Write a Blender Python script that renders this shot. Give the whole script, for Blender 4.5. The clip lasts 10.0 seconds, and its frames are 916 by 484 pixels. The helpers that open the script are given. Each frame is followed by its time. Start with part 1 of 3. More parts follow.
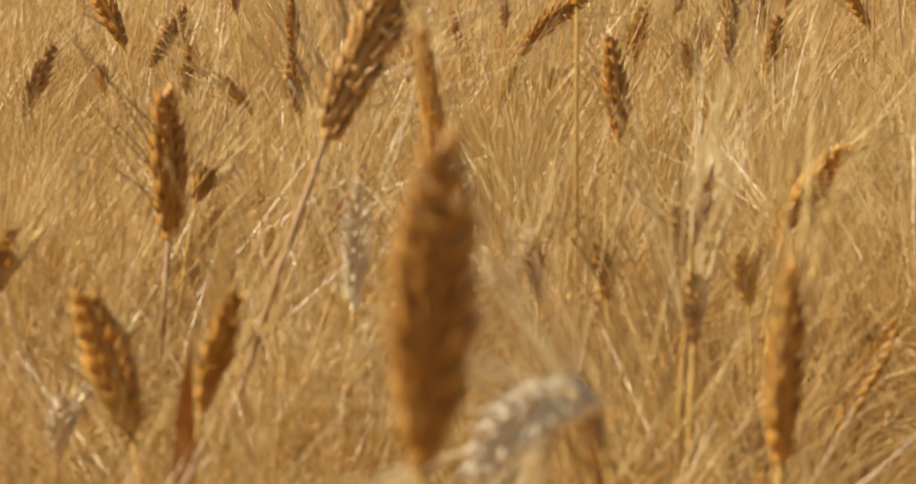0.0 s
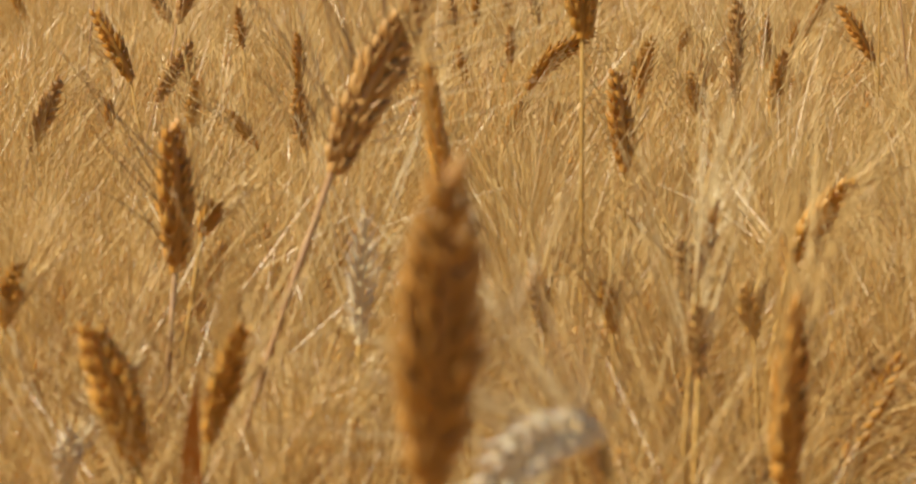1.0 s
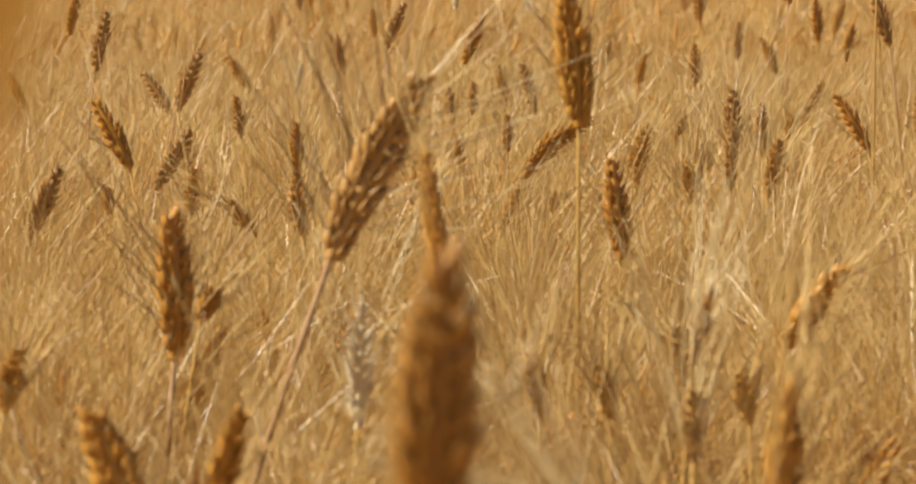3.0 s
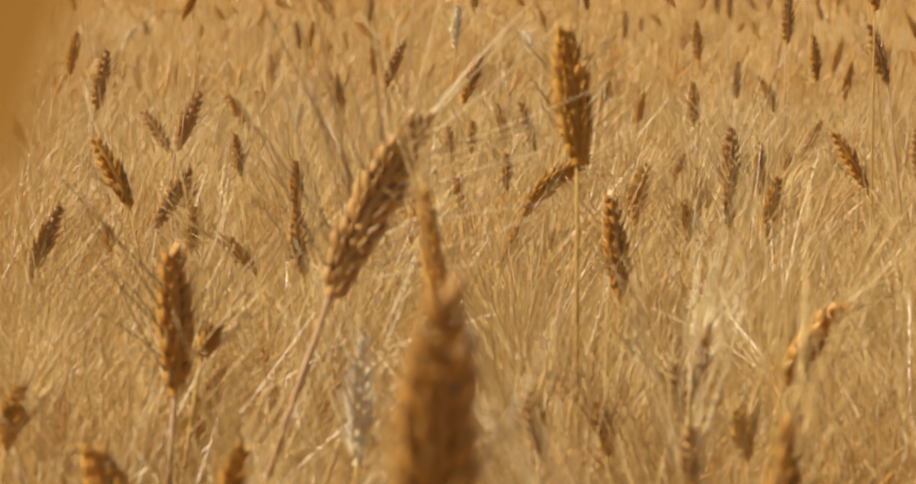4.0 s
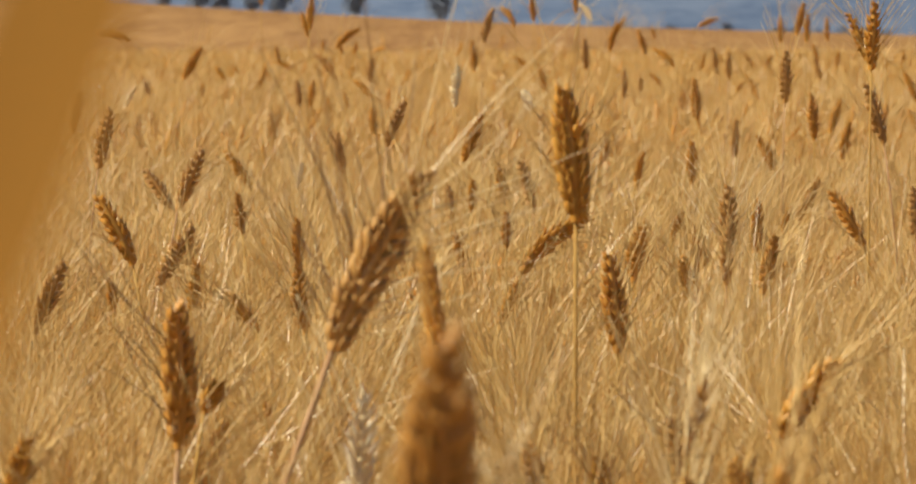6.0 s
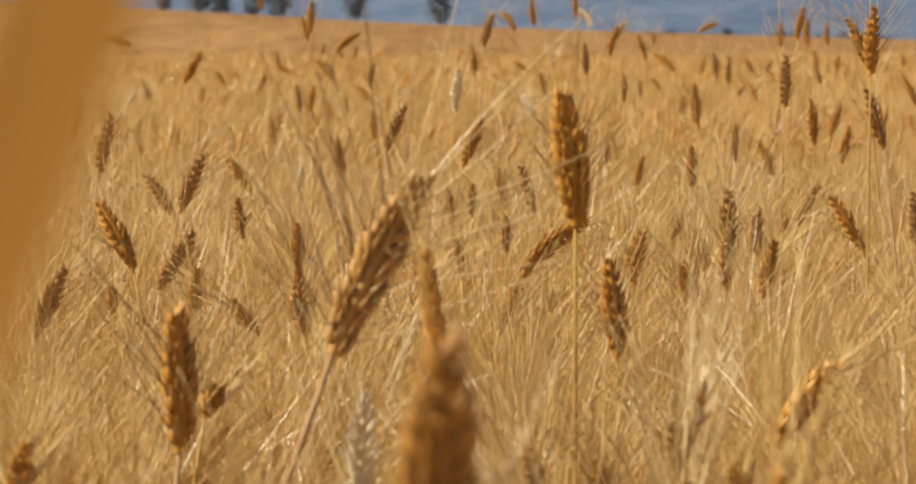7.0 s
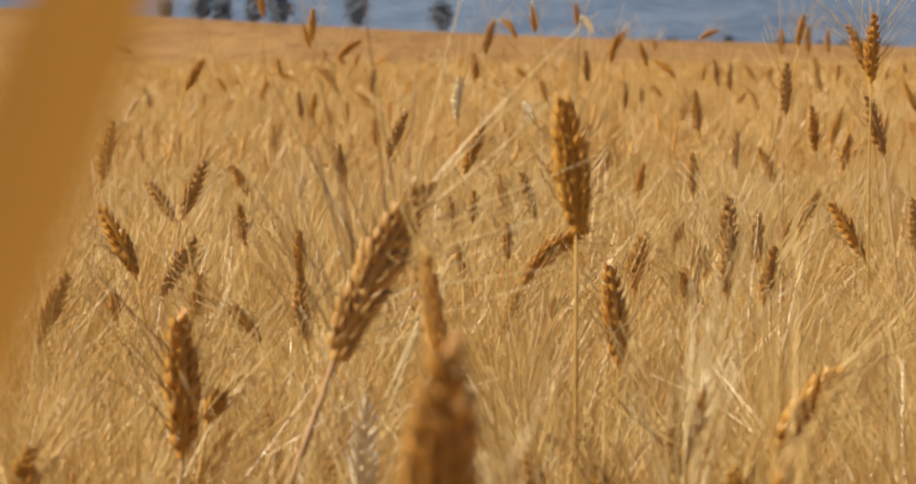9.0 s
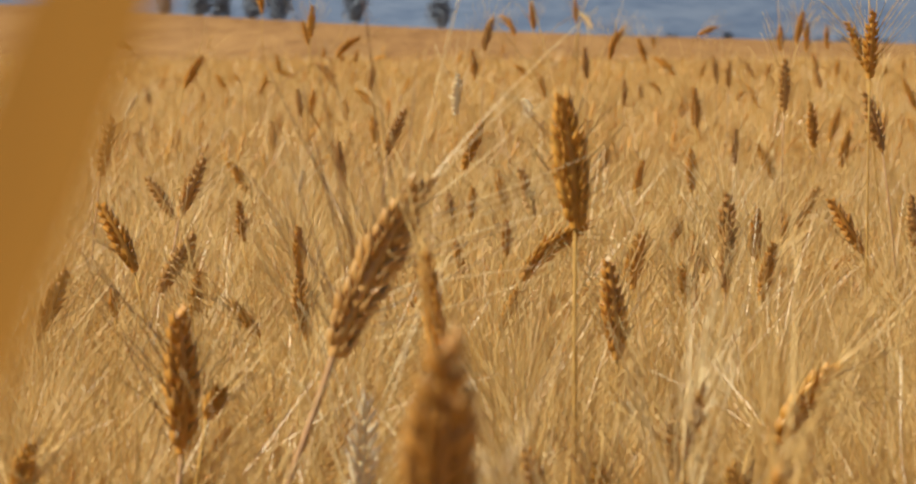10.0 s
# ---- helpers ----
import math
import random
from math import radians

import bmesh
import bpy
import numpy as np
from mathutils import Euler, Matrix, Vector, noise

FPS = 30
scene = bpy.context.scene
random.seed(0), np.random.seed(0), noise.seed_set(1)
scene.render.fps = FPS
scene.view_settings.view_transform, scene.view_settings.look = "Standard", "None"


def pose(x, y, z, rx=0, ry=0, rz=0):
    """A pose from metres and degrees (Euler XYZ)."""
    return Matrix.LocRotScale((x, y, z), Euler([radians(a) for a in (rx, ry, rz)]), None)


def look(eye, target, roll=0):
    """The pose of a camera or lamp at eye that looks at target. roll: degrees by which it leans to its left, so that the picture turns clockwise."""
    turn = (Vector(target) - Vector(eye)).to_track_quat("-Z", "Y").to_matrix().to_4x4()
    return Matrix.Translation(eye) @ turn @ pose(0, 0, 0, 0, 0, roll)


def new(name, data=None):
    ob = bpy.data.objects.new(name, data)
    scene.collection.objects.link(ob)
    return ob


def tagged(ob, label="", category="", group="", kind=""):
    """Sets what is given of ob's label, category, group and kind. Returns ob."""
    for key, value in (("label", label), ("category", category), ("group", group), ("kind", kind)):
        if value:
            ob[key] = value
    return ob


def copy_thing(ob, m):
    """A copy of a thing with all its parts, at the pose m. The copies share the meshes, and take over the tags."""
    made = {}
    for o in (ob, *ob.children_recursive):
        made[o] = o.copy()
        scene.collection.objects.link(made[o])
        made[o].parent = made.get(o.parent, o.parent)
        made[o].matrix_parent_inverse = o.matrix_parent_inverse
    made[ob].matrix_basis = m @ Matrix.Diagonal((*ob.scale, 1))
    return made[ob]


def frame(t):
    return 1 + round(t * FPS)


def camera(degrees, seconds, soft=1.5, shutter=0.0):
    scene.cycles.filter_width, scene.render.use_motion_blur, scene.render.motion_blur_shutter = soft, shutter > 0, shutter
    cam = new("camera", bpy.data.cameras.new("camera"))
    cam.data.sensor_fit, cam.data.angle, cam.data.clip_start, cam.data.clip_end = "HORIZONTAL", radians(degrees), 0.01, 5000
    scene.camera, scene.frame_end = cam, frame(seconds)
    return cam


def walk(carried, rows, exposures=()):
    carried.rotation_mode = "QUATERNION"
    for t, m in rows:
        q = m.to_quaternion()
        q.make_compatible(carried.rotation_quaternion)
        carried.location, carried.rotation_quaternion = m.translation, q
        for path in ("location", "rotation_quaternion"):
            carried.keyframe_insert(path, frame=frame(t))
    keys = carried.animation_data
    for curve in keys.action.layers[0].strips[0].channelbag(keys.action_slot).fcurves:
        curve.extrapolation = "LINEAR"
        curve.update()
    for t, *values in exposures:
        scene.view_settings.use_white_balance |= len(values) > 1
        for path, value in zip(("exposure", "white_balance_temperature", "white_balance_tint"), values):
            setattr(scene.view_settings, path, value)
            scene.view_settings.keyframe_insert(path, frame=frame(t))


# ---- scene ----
# camera: stands in the field and tilts slowly up from the near ears to the skyline
EYE = 1.0
cam = camera(14.0, 10.0, soft=2.3)
cam.data.dof.use_dof = True
cam.data.dof.focus_distance = 3.9
cam.data.dof.aperture_fstop = cam.data.lens / 1000 / 0.006
ROWS = [
    (0.0, 0.0736, -6.618, -0.035),
    (0.5, 0.0717, -6.546, 0.033),
    (1.0, 0.068, -6.078, 0.054),
    (1.5, 0.0658, -5.661, 0.064),
    (2.0, 0.0619, -5.26, 0.086),
    (2.5, 0.0545, -4.959, 0.039),
    (4.0, 0.0391, -4.11, -0.001),
    (4.5, 0.0289, -3.731, -0.001),
    (5.0, 0.0219, -3.469, 0.003),
    (5.5, 0.0142, -3.353, -0.025),
    (6.0, 0.0057, -3.196, 0.001),
    (7.5, 0.0, -3.084, 0.0),
    (8.0, -0.0032, -3.011, 0.033),
    (8.5, -0.0073, -3.052, 0.017),
    (9.0, -0.0105, -3.015, 0.021),
    (9.5, -0.0128, -3.086, 0.024),
    (10.0, -0.0143, -3.066, 0.006),
]
walk(cam, [(t, pose(0, y, EYE, 90 + pitch, 0, yaw)) for t, y, pitch, yaw in ROWS])

# light: high clear sun from the side, blue sky
SUN_ELEVATION, SUN_SIDE = 44, 105
world = bpy.data.worlds.new("sky")
scene.world = world
world.use_nodes = True
wn = world.node_tree.nodes
sky = wn.new("ShaderNodeTexSky")
sky.sky_type, sky.sun_disc = "NISHITA", False
sky.sun_elevation, sky.sun_rotation = radians(SUN_ELEVATION), radians(-SUN_SIDE)
wn["Background"].inputs["Strength"].default_value = 0.052
world.node_tree.links.new(sky.outputs[0], wn["Background"].inputs["Color"])
sun = new("sun", bpy.data.lights.new("sun", "SUN"))
sun.data.energy, sun.data.angle, sun.data.color = 5.0, radians(0.55), (1.0, 0.905, 0.71)
sun_way = Vector((-math.sin(radians(SUN_SIDE)) * math.cos(radians(SUN_ELEVATION)),
                  math.cos(radians(SUN_SIDE)) * math.cos(radians(SUN_ELEVATION)), math.sin(radians(SUN_ELEVATION))))
sun.matrix_world = look(sun_way * 50, (0, 0, 0))
scene.view_settings.exposure = 0.355


# ---- materials ----
def straw(name, dark, light, rough=0.5, through_light=0.25, scale=180.0, sheen=0.5, spread=0.35, bump=0.15):
    """Dry plant matter: two tones mixed per piece and by fine streaks, a little light passing through."""
    m = bpy.data.materials.new(name)
    m.use_nodes = True
    nt = m.node_tree
    n, link = nt.nodes, nt.links.new
    bsdf = n["Principled BSDF"]
    bsdf.inputs["Roughness"].default_value = rough
    bsdf.inputs["Specular IOR Level"].default_value = sheen
    geo, info, tex = n.new("ShaderNodeNewGeometry"), n.new("ShaderNodeObjectInfo"), n.new("ShaderNodeTexCoord")
    fine, coarse = n.new("ShaderNodeTexNoise"), n.new("ShaderNodeTexNoise")
    stretch = n.new("ShaderNodeMapping")
    stretch.inputs["Scale"].default_value = (1, 1, 0.25)
    link(tex.outputs["Object"], stretch.inputs["Vector"])
    link(stretch.outputs[0], fine.inputs["Vector"])
    link(tex.outputs["Object"], coarse.inputs["Vector"])
    fine.inputs["Scale"].default_value, coarse.inputs["Scale"].default_value = scale * 5, scale * 0.35
    add = n.new("ShaderNodeMath")
    add.operation = "ADD"
    link(geo.outputs["Random Per Island"], add.inputs[0])
    link(info.outputs["Random"], add.inputs[1])
    wrap = n.new("ShaderNodeMath")
    wrap.operation = "FRACT"
    link(add.outputs[0], wrap.inputs[0])
    a, b = n.new("ShaderNodeMix"), n.new("ShaderNodeMix")
    link(wrap.outputs[0], a.inputs["A"])
    link(fine.outputs["Fac"], a.inputs["B"])
    a.inputs["Factor"].default_value = spread
    link(a.outputs["Result"], b.inputs["A"])
    link(coarse.outputs["Fac"], b.inputs["B"])
    b.inputs["Factor"].default_value = 0.4
    ramp = n.new("ShaderNodeValToRGB")
    ramp.color_ramp.elements[0].position, ramp.color_ramp.elements[1].position = 0.22, 0.8
    ramp.color_ramp.elements[0].color, ramp.color_ramp.elements[1].color = (*dark, 1), (*light, 1)
    link(b.outputs["Result"], ramp.inputs[0])
    # chaff bleaches towards its tips
    along, tip, bleach = n.new("ShaderNodeAttribute"), n.new("ShaderNodeMath"), n.new("ShaderNodeMix")
    along.attribute_name, tip.operation, bleach.data_type = "along", "POWER", "RGBA"
    link(along.outputs["Fac"], tip.inputs[0])
    tip.inputs[1].default_value = 4.0
    link(tip.outputs[0], bleach.inputs["Factor"])
    link(ramp.outputs[0], bleach.inputs["A"])
    bleach.inputs["B"].default_value = (min(0.9, light[0] * 1.08), min(0.85, light[1] * 1.2), min(0.8, light[2] * 1.5), 1)
    link(bleach.outputs["Result"], bsdf.inputs["Base Color"])
    bp = n.new("ShaderNodeBump")
    bp.inputs["Strength"].default_value, bp.inputs["Distance"].default_value = bump, 0.001
    link(fine.outputs["Fac"], bp.inputs["Height"])
    link(bp.outputs[0], bsdf.inputs["Normal"])
    leaf, mix = n.new("ShaderNodeBsdfTranslucent"), n.new("ShaderNodeMixShader")
    link(ramp.outputs[0], leaf.inputs["Color"])
    mix.inputs[0].default_value = through_light
    link(bsdf.outputs[0], mix.inputs[1])
    link(leaf.outputs[0], mix.inputs[2])
    link(mix.outputs[0], n["Material Output"].inputs["Surface"])
    return m


HUSK_GOLD = straw("husk_gold", (0.52, 0.238, 0.029), (0.84, 0.455, 0.088), 0.38, 0.34, sheen=0.5)
HUSK_UMBER = straw("husk_umber", (0.46, 0.205, 0.029), (0.78, 0.40, 0.083), 0.38, 0.24, sheen=0.5)
HUSK_RUSSET = straw("husk_russet", (0.27, 0.113, 0.017), (0.51, 0.25, 0.055), 0.40, 0.08, sheen=0.45)
HUSK_BROWN = straw("husk_brown", (0.43, 0.21, 0.054), (0.72, 0.42, 0.13), 0.34, 0.24, sheen=0.6)
HUSK_PALE = straw("husk_pale", (0.82, 0.63, 0.34), (0.96, 0.84, 0.56), 0.4, 0.12)
STEM_GOLD = straw("stem_gold", (0.3655, 0.2016, 0.0492), (0.561, 0.3444, 0.1066), 0.65, 0.1, sheen=0.08)
STEM_ROSE = straw("stem_rose", (0.31, 0.165, 0.075), (0.49, 0.285, 0.135), 0.5, 0.05, sheen=0.25)
AWN = straw("awn_straw", (0.55, 0.35, 0.115), (0.88, 0.63, 0.26), 0.32, 0.12, sheen=0.6)
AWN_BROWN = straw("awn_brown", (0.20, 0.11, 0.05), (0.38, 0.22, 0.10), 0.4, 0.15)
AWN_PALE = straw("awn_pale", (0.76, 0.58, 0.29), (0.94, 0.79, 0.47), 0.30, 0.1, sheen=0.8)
CROP_AWN = straw("crop_awn", (0.435, 0.247, 0.066), (0.70, 0.452, 0.15), 0.34, 0.36, sheen=0.6)
CROP_AWN_LIGHT = straw("crop_awn_light", (0.61, 0.42, 0.165), (0.84, 0.64, 0.305), 0.32, 0.34, sheen=0.6)
CROP_HUSK = straw("crop_husk", (0.42, 0.225, 0.055), (0.63, 0.385, 0.115), 0.45, 0.35)
LEAF = straw("leaf_straw", (0.38, 0.205, 0.045), (0.61, 0.375, 0.11), 0.7, 0.3, sheen=0.08)
LEAF_HONEY = straw("leaf_honey", (0.21, 0.101, 0.019), (0.35, 0.184, 0.042), 0.8, 0.3, scale=30.0, sheen=0.05)
LEAF_ORANGE = straw("leaf_orange", (0.50, 0.17, 0.02), (0.66, 0.26, 0.035), 0.45, 0.4)


def earth(name, low, high, scales, bump, distance, along=(1, 1, 1)):
    m = bpy.data.materials.new(name)
    m.use_nodes = True
    n, link = m.node_tree.nodes, m.node_tree.links.new
    bsdf = n["Principled BSDF"]
    bsdf.inputs["Roughness"].default_value = 0.9
    bsdf.inputs["Specular IOR Level"].default_value = 0.15
    tex, lay = n.new("ShaderNodeTexCoord"), n.new("ShaderNodeMapping")
    lay.inputs["Scale"].default_value = along
    link(tex.outputs["Object"], lay.inputs["Vector"])
    last = None
    for s in scales:
        t = n.new("ShaderNodeTexNoise")
        t.inputs["Scale"].default_value, t.inputs["Detail"].default_value = s, 8
        link(lay.outputs[0], t.inputs["Vector"])
        if last is None:
            last = t.outputs["Fac"]
        else:
            mx = n.new("ShaderNodeMix")
            mx.inputs["Factor"].default_value = 0.5
            link(last, mx.inputs["A"])
            link(t.outputs["Fac"], mx.inputs["B"])
            last = mx.outputs["Result"]
    ramp = n.new("ShaderNodeValToRGB")
    ramp.color_ramp.elements[0].position, ramp.color_ramp.elements[1].position = 0.40, 0.60
    ramp.color_ramp.elements[0].color, ramp.color_ramp.elements[1].color = (*low, 1), (*high, 1)
    link(last, ramp.inputs[0])
    link(ramp.outputs[0], bsdf.inputs["Base Color"])
    bp = n.new("ShaderNodeBump")
    bp.inputs["Strength"].default_value, bp.inputs["Distance"].default_value = bump, distance
    link(last, bp.inputs["Height"])
    link(bp.outputs[0], bsdf.inputs["Normal"])
    return m


SOIL = earth("dry_soil_and_stubble", (0.21, 0.09676, 0.02952), (0.3948, 0.2173, 0.0779), (0.06, 0.35, 1.3), 0.6, 0.05, (1, 0.045, 1))
CANOPY = earth("dense_straw", (0.49, 0.268, 0.062), (0.74, 0.465, 0.136), (9.0, 45.0, 160.0), 1.0, 0.02)
# the blue of distance haze is put into the hills' base colour
HILLS = earth("far_hills_haze_blue", (0.082, 0.1189, 0.1974), (0.1353, 0.1763, 0.2562), (0.012, 0.06), 0.2, 2.0, (1, 1, 0.6))
# both leaf colours carry air haze as blue-grey, one set per distance
TREE_LEAF_HAZED = straw("leaves_haze_tint", (0.164, 0.2132, 0.2952), (0.2296, 0.2788, 0.3608), 0.6, 0.2, scale=2.0)
TREE_HAZY = straw("leaves_far_haze_tint", (0.08075, 0.1105, 0.17), (0.119, 0.153, 0.221), 0.6, 0.2, scale=2.0)
BARK = straw("tree_bark", (0.06, 0.05, 0.05), (0.12, 0.10, 0.09), 0.9, 0.0, scale=4.0)


# ---- mesh tools ----
def mesh_of(name, verts, faces, materials, index=None, smooth=True):
    me = bpy.data.meshes.new(name)
    me.from_pydata([tuple(v) for v in verts], [], faces)
    for m in materials:
        me.materials.append(m)
    if index is not None:
        me.polygons.foreach_set("material_index", index)
    if smooth:
        me.polygons.foreach_set("use_smooth", [True] * len(me.polygons))
    me.update()
    return me


def part(name, me, parent, label="", m=None):
    ob = new(name, me)
    ob.parent = parent
    if m is not None:
        ob.matrix_basis = m
    if label:
        tagged(ob, label)
    return ob


def side_of(d):
    d = d / np.linalg.norm(d)
    a = np.cross(d, (0, 1, 0) if abs(d[1]) < 0.9 else (1, 0, 0))
    a /= np.linalg.norm(a)
    return a, np.cross(d, a)


def tube(points, radii, sides):
    """Vertices and faces of a tapered tube along a line of points, closed at the tip."""
    pts = np.asarray(points, float)
    verts, faces = [], []
    way = np.gradient(pts, axis=0)
    for p, d, r in zip(pts, way, radii):
        a, b = side_of(d)
        for k in range(sides):
            w = 2 * math.pi * k / sides
            verts.append(p + r * (math.cos(w) * a + math.sin(w) * b))
    for i in range(len(pts) - 1):
        for k in range(sides if sides > 2 else 1):
            q = (k + 1) % sides
            faces.append((i * sides + k, i * sides + q, (i + 1) * sides + q, (i + 1) * sides + k))
    if sides > 2:
        faces.append(tuple(range((len(pts) - 1) * sides, len(pts) * sides)))
    return verts, faces


def ribbon(points, widths, across):
    """A thin folded blade along a line of points."""
    verts, faces = [], []
    for p, w in zip(points, widths):
        p = np.asarray(p, float)
        verts += [p - across * w, p + np.array((0, 0, -0.35)) * w, p + across * w]
    for i in range(len(points) - 1):
        for k in range(2):
            faces.append((3 * i + k, 3 * i + k + 1, 3 * i + k + 4, 3 * i + k + 3))
    return verts, faces


def joined(pieces):
    verts, faces, index = [], [], []
    for (v, f), mat in pieces:
        base = len(verts)
        verts += list(v)
        faces += [tuple(i + base for i in one) for one in f]
        index += [mat] * len(f)
    return verts, faces, index


def husk(length, width, sides=6, rings=((0, 0.35), (0.14, 0.85), (0.36, 1.0), (0.68, 0.58), (1.0, 0.03))):
    """A pointed grain husk along +z, its outer side (+x) fuller than its inner."""
    verts, faces = [], []
    for h, r in rings:
        for k in range(sides):
            w = 2 * math.pi * k / sides
            c = math.cos(w)
            verts.append(np.array((c * r * width * (0.62 if c < 0 else 1.0) + 0.25 * width * math.sin(h * math.pi), math.sin(w) * r * width * 0.95, h * length)))
    for i in range(len(rings) - 1):
        for k in range(sides):
            q = (k + 1) % sides
            faces.append((i * sides + k, i * sides + q, (i + 1) * sides + q, (i + 1) * sides + k))
    faces.append(tuple(range(len(verts) - sides, len(verts))))
    return verts, faces


BEAKED = ((0, 0.30), (0.08, 0.66), (0.22, 0.93), (0.42, 1.0), (0.62, 0.80), (0.78, 0.46), (0.92, 0.17), (1.14, 0.02))


def full_spikelet():
    """Two keeled glumes outside, two plump beaked florets between, fanned out."""
    pieces, along = [], []
    for turn_x, turn_y, size, wide in ((30, -2, 0.78, 0.72), (-30, -2, 0.78, 0.72), (9, 10, 1.0, 1.0), (-9, 14, 0.93, 0.95)):
        one = husk(0.0188 * size, 0.0040 * wide, 8, BEAKED)
        pieces.append((moved(one, pose(0.0006, -0.0026 * math.sin(radians(turn_x)), 0, -turn_x, turn_y, 0)), 0))
        along += [h for h, _ in BEAKED for _ in range(8)]
    v, f, _ = joined(pieces)
    return v, f, along


def moved(shape, m):
    r, t = np.array(m.to_3x3()), np.array(m.translation)
    return [r @ v + t for v in shape[0]], shape[1]


def spikelet_shape(sides, rings=None):
    """Three husks side by side, spread like a small fan; 1 unit = 15 mm."""
    pieces = []
    for turn_y, turn_x, size in ((12, 0, 1.0), (2, 22, 0.95), (2, -22, 0.95)):
        one = husk(0.0175 * size, 0.0032 * size, sides) if rings is None else husk(0.0175 * size, 0.0032 * size, sides, rings)
        pieces.append((moved(one, pose(0.0006, -0.0016 * math.sin(radians(turn_x)) * 2, 0, -turn_x, turn_y, 0)), 0))
    v, f, _ = joined(pieces)
    return v, f


def arc(length, lean_low, lean_high, n):
    """A curve in the xz plane that starts at the origin, and its tilt along the way."""
    pts, tilts = [np.zeros(3)], []
    for i in range(n):
        a = radians(lean_low + (lean_high - lean_low) * (i + 0.5) / n)
        pts.append(pts[-1] + np.array((math.sin(a), 0, math.cos(a))) * length / n)
    for i in range(n + 1):
        tilts.append(lean_low + (lean_high - lean_low) * i / n)
    return np.array(pts), tilts


def spikelet_spots(length, lean_low, lean_high, count, turn, rng):
    """Poses of the spikelets, left and right in turn up the ear's axis."""
    pts, tilts = arc(length * 0.87, lean_low, lean_high, count)
    spots = []
    for i in range(count):
        u = i / (count - 1)
        size = (0.62 + 0.40 * math.sin(min(1.0, u * 1.9 + 0.2) * math.pi / 2) - 0.40 * max(0, u - 0.5) / 0.5) * rng.uniform(0.92, 1.08)
        side = 0 if i % 2 == 0 else 180
        out = 23 + rng.uniform(-5, 6) - 12 * max(0, 1 - u / 0.18) - (18 * max(0, u - 0.75) / 0.25)
        m = Matrix.Translation(pts[i]) @ pose(0, 0, 0, 0, tilts[i], 0) @ pose(0, 0, 0, 0, 0, turn + side + rng.uniform(-12, 12)) @ pose(0.0006, 0, 0, 0, out, 0) @ Matrix.Diagonal((size, size, size, 1))
        spots.append((m, u, size))
    return spots, pts, tilts


def awn_line(length, curve, n):
    pts, _ = arc(length, 0, curve, n)
    return pts


SHORT_RINGS = ((0, 0.4), (0.36, 1.0), (1.0, 0.04))
SPIKELET, AWN_SHAPES = {}, {}
for _m in (HUSK_GOLD, HUSK_UMBER, HUSK_RUSSET, HUSK_BROWN, HUSK_PALE):
    _v, _f, _along = full_spikelet()
    SPIKELET[_m, True] = mesh_of("spikelet", _v, _f, [_m])
    SPIKELET[_m, True].attributes.new("along", "FLOAT", "POINT").data.foreach_set("value", _along)
    SPIKELET[_m, False] = mesh_of("spikelet", *spikelet_shape(5, SHORT_RINGS), [_m])
for _m in (AWN, AWN_BROWN, AWN_PALE):
    for _fine, _n, _thick in ((True, 7, 0.00056), (False, 3, 0.0005)):
        AWN_SHAPES[_m, _fine] = []
        for _c in (-14, -6, 5, 12, 24):
            _p = awn_line(0.075, _c, _n)
            AWN_SHAPES[_m, _fine].append(mesh_of("awn", *tube(_p, [_thick * (1 - 0.6 * i / _n) for i in range(_n + 1)], 4 if _fine else 3), [_m]))

TINTS = {"gold": (HUSK_GOLD, STEM_GOLD, AWN), "brown": (HUSK_BROWN, STEM_ROSE, AWN_BROWN), "pale": (HUSK_PALE, STEM_GOLD, AWN_PALE),
         "amber": (HUSK_UMBER, STEM_ROSE, AWN_BROWN), "umber": (HUSK_UMBER, STEM_GOLD, AWN), "stiff": (HUSK_BROWN, STEM_GOLD, AWN_PALE), "rose": (HUSK_BROWN, STEM_ROSE, AWN), "russet": (HUSK_RUSSET, STEM_GOLD, AWN)}
WORDS = {"russet": "dark russet", "gold": "ripe golden-orange", "brown": "brownish weathered", "pale": "pale bleached", "rose": "rosy brown", "amber": "amber-orange", "umber": "deep orange-brown", "stiff": "brown pale-awned"}


def stem_curve(neck, lean, foot_shift, n=9):
    """From the ground to the neck: starts foot_shift metres aside, ends with the given lean."""
    a = radians(lean)
    top = np.array(neck, float)
    foot = np.array((neck[0] - foot_shift, neck[1], 0.0))
    pull = top - np.array((math.sin(a), 0, math.cos(a))) * neck[2] * 0.35
    ts = np.linspace(0, 1, n)[:, None]
    return (1 - ts) ** 2 * foot + 2 * ts * (1 - ts) * pull + ts ** 2 * top


def stalk_root(x, y, z, lean, foot_shift, tint, thick):
    """The stalk's Empty stands on the ground at its foot; the stem is its first part."""
    root = new("wheat_stalk")
    root.location = (x - foot_shift, y, 0)
    line = stem_curve((foot_shift, 0, z), lean, foot_shift)
    part("stem", mesh_of("stem", *tube(line, [thick * (1.25 - 0.45 * i / 8) for i in range(9)], 8), [TINTS[tint][1]]), root)
    return root


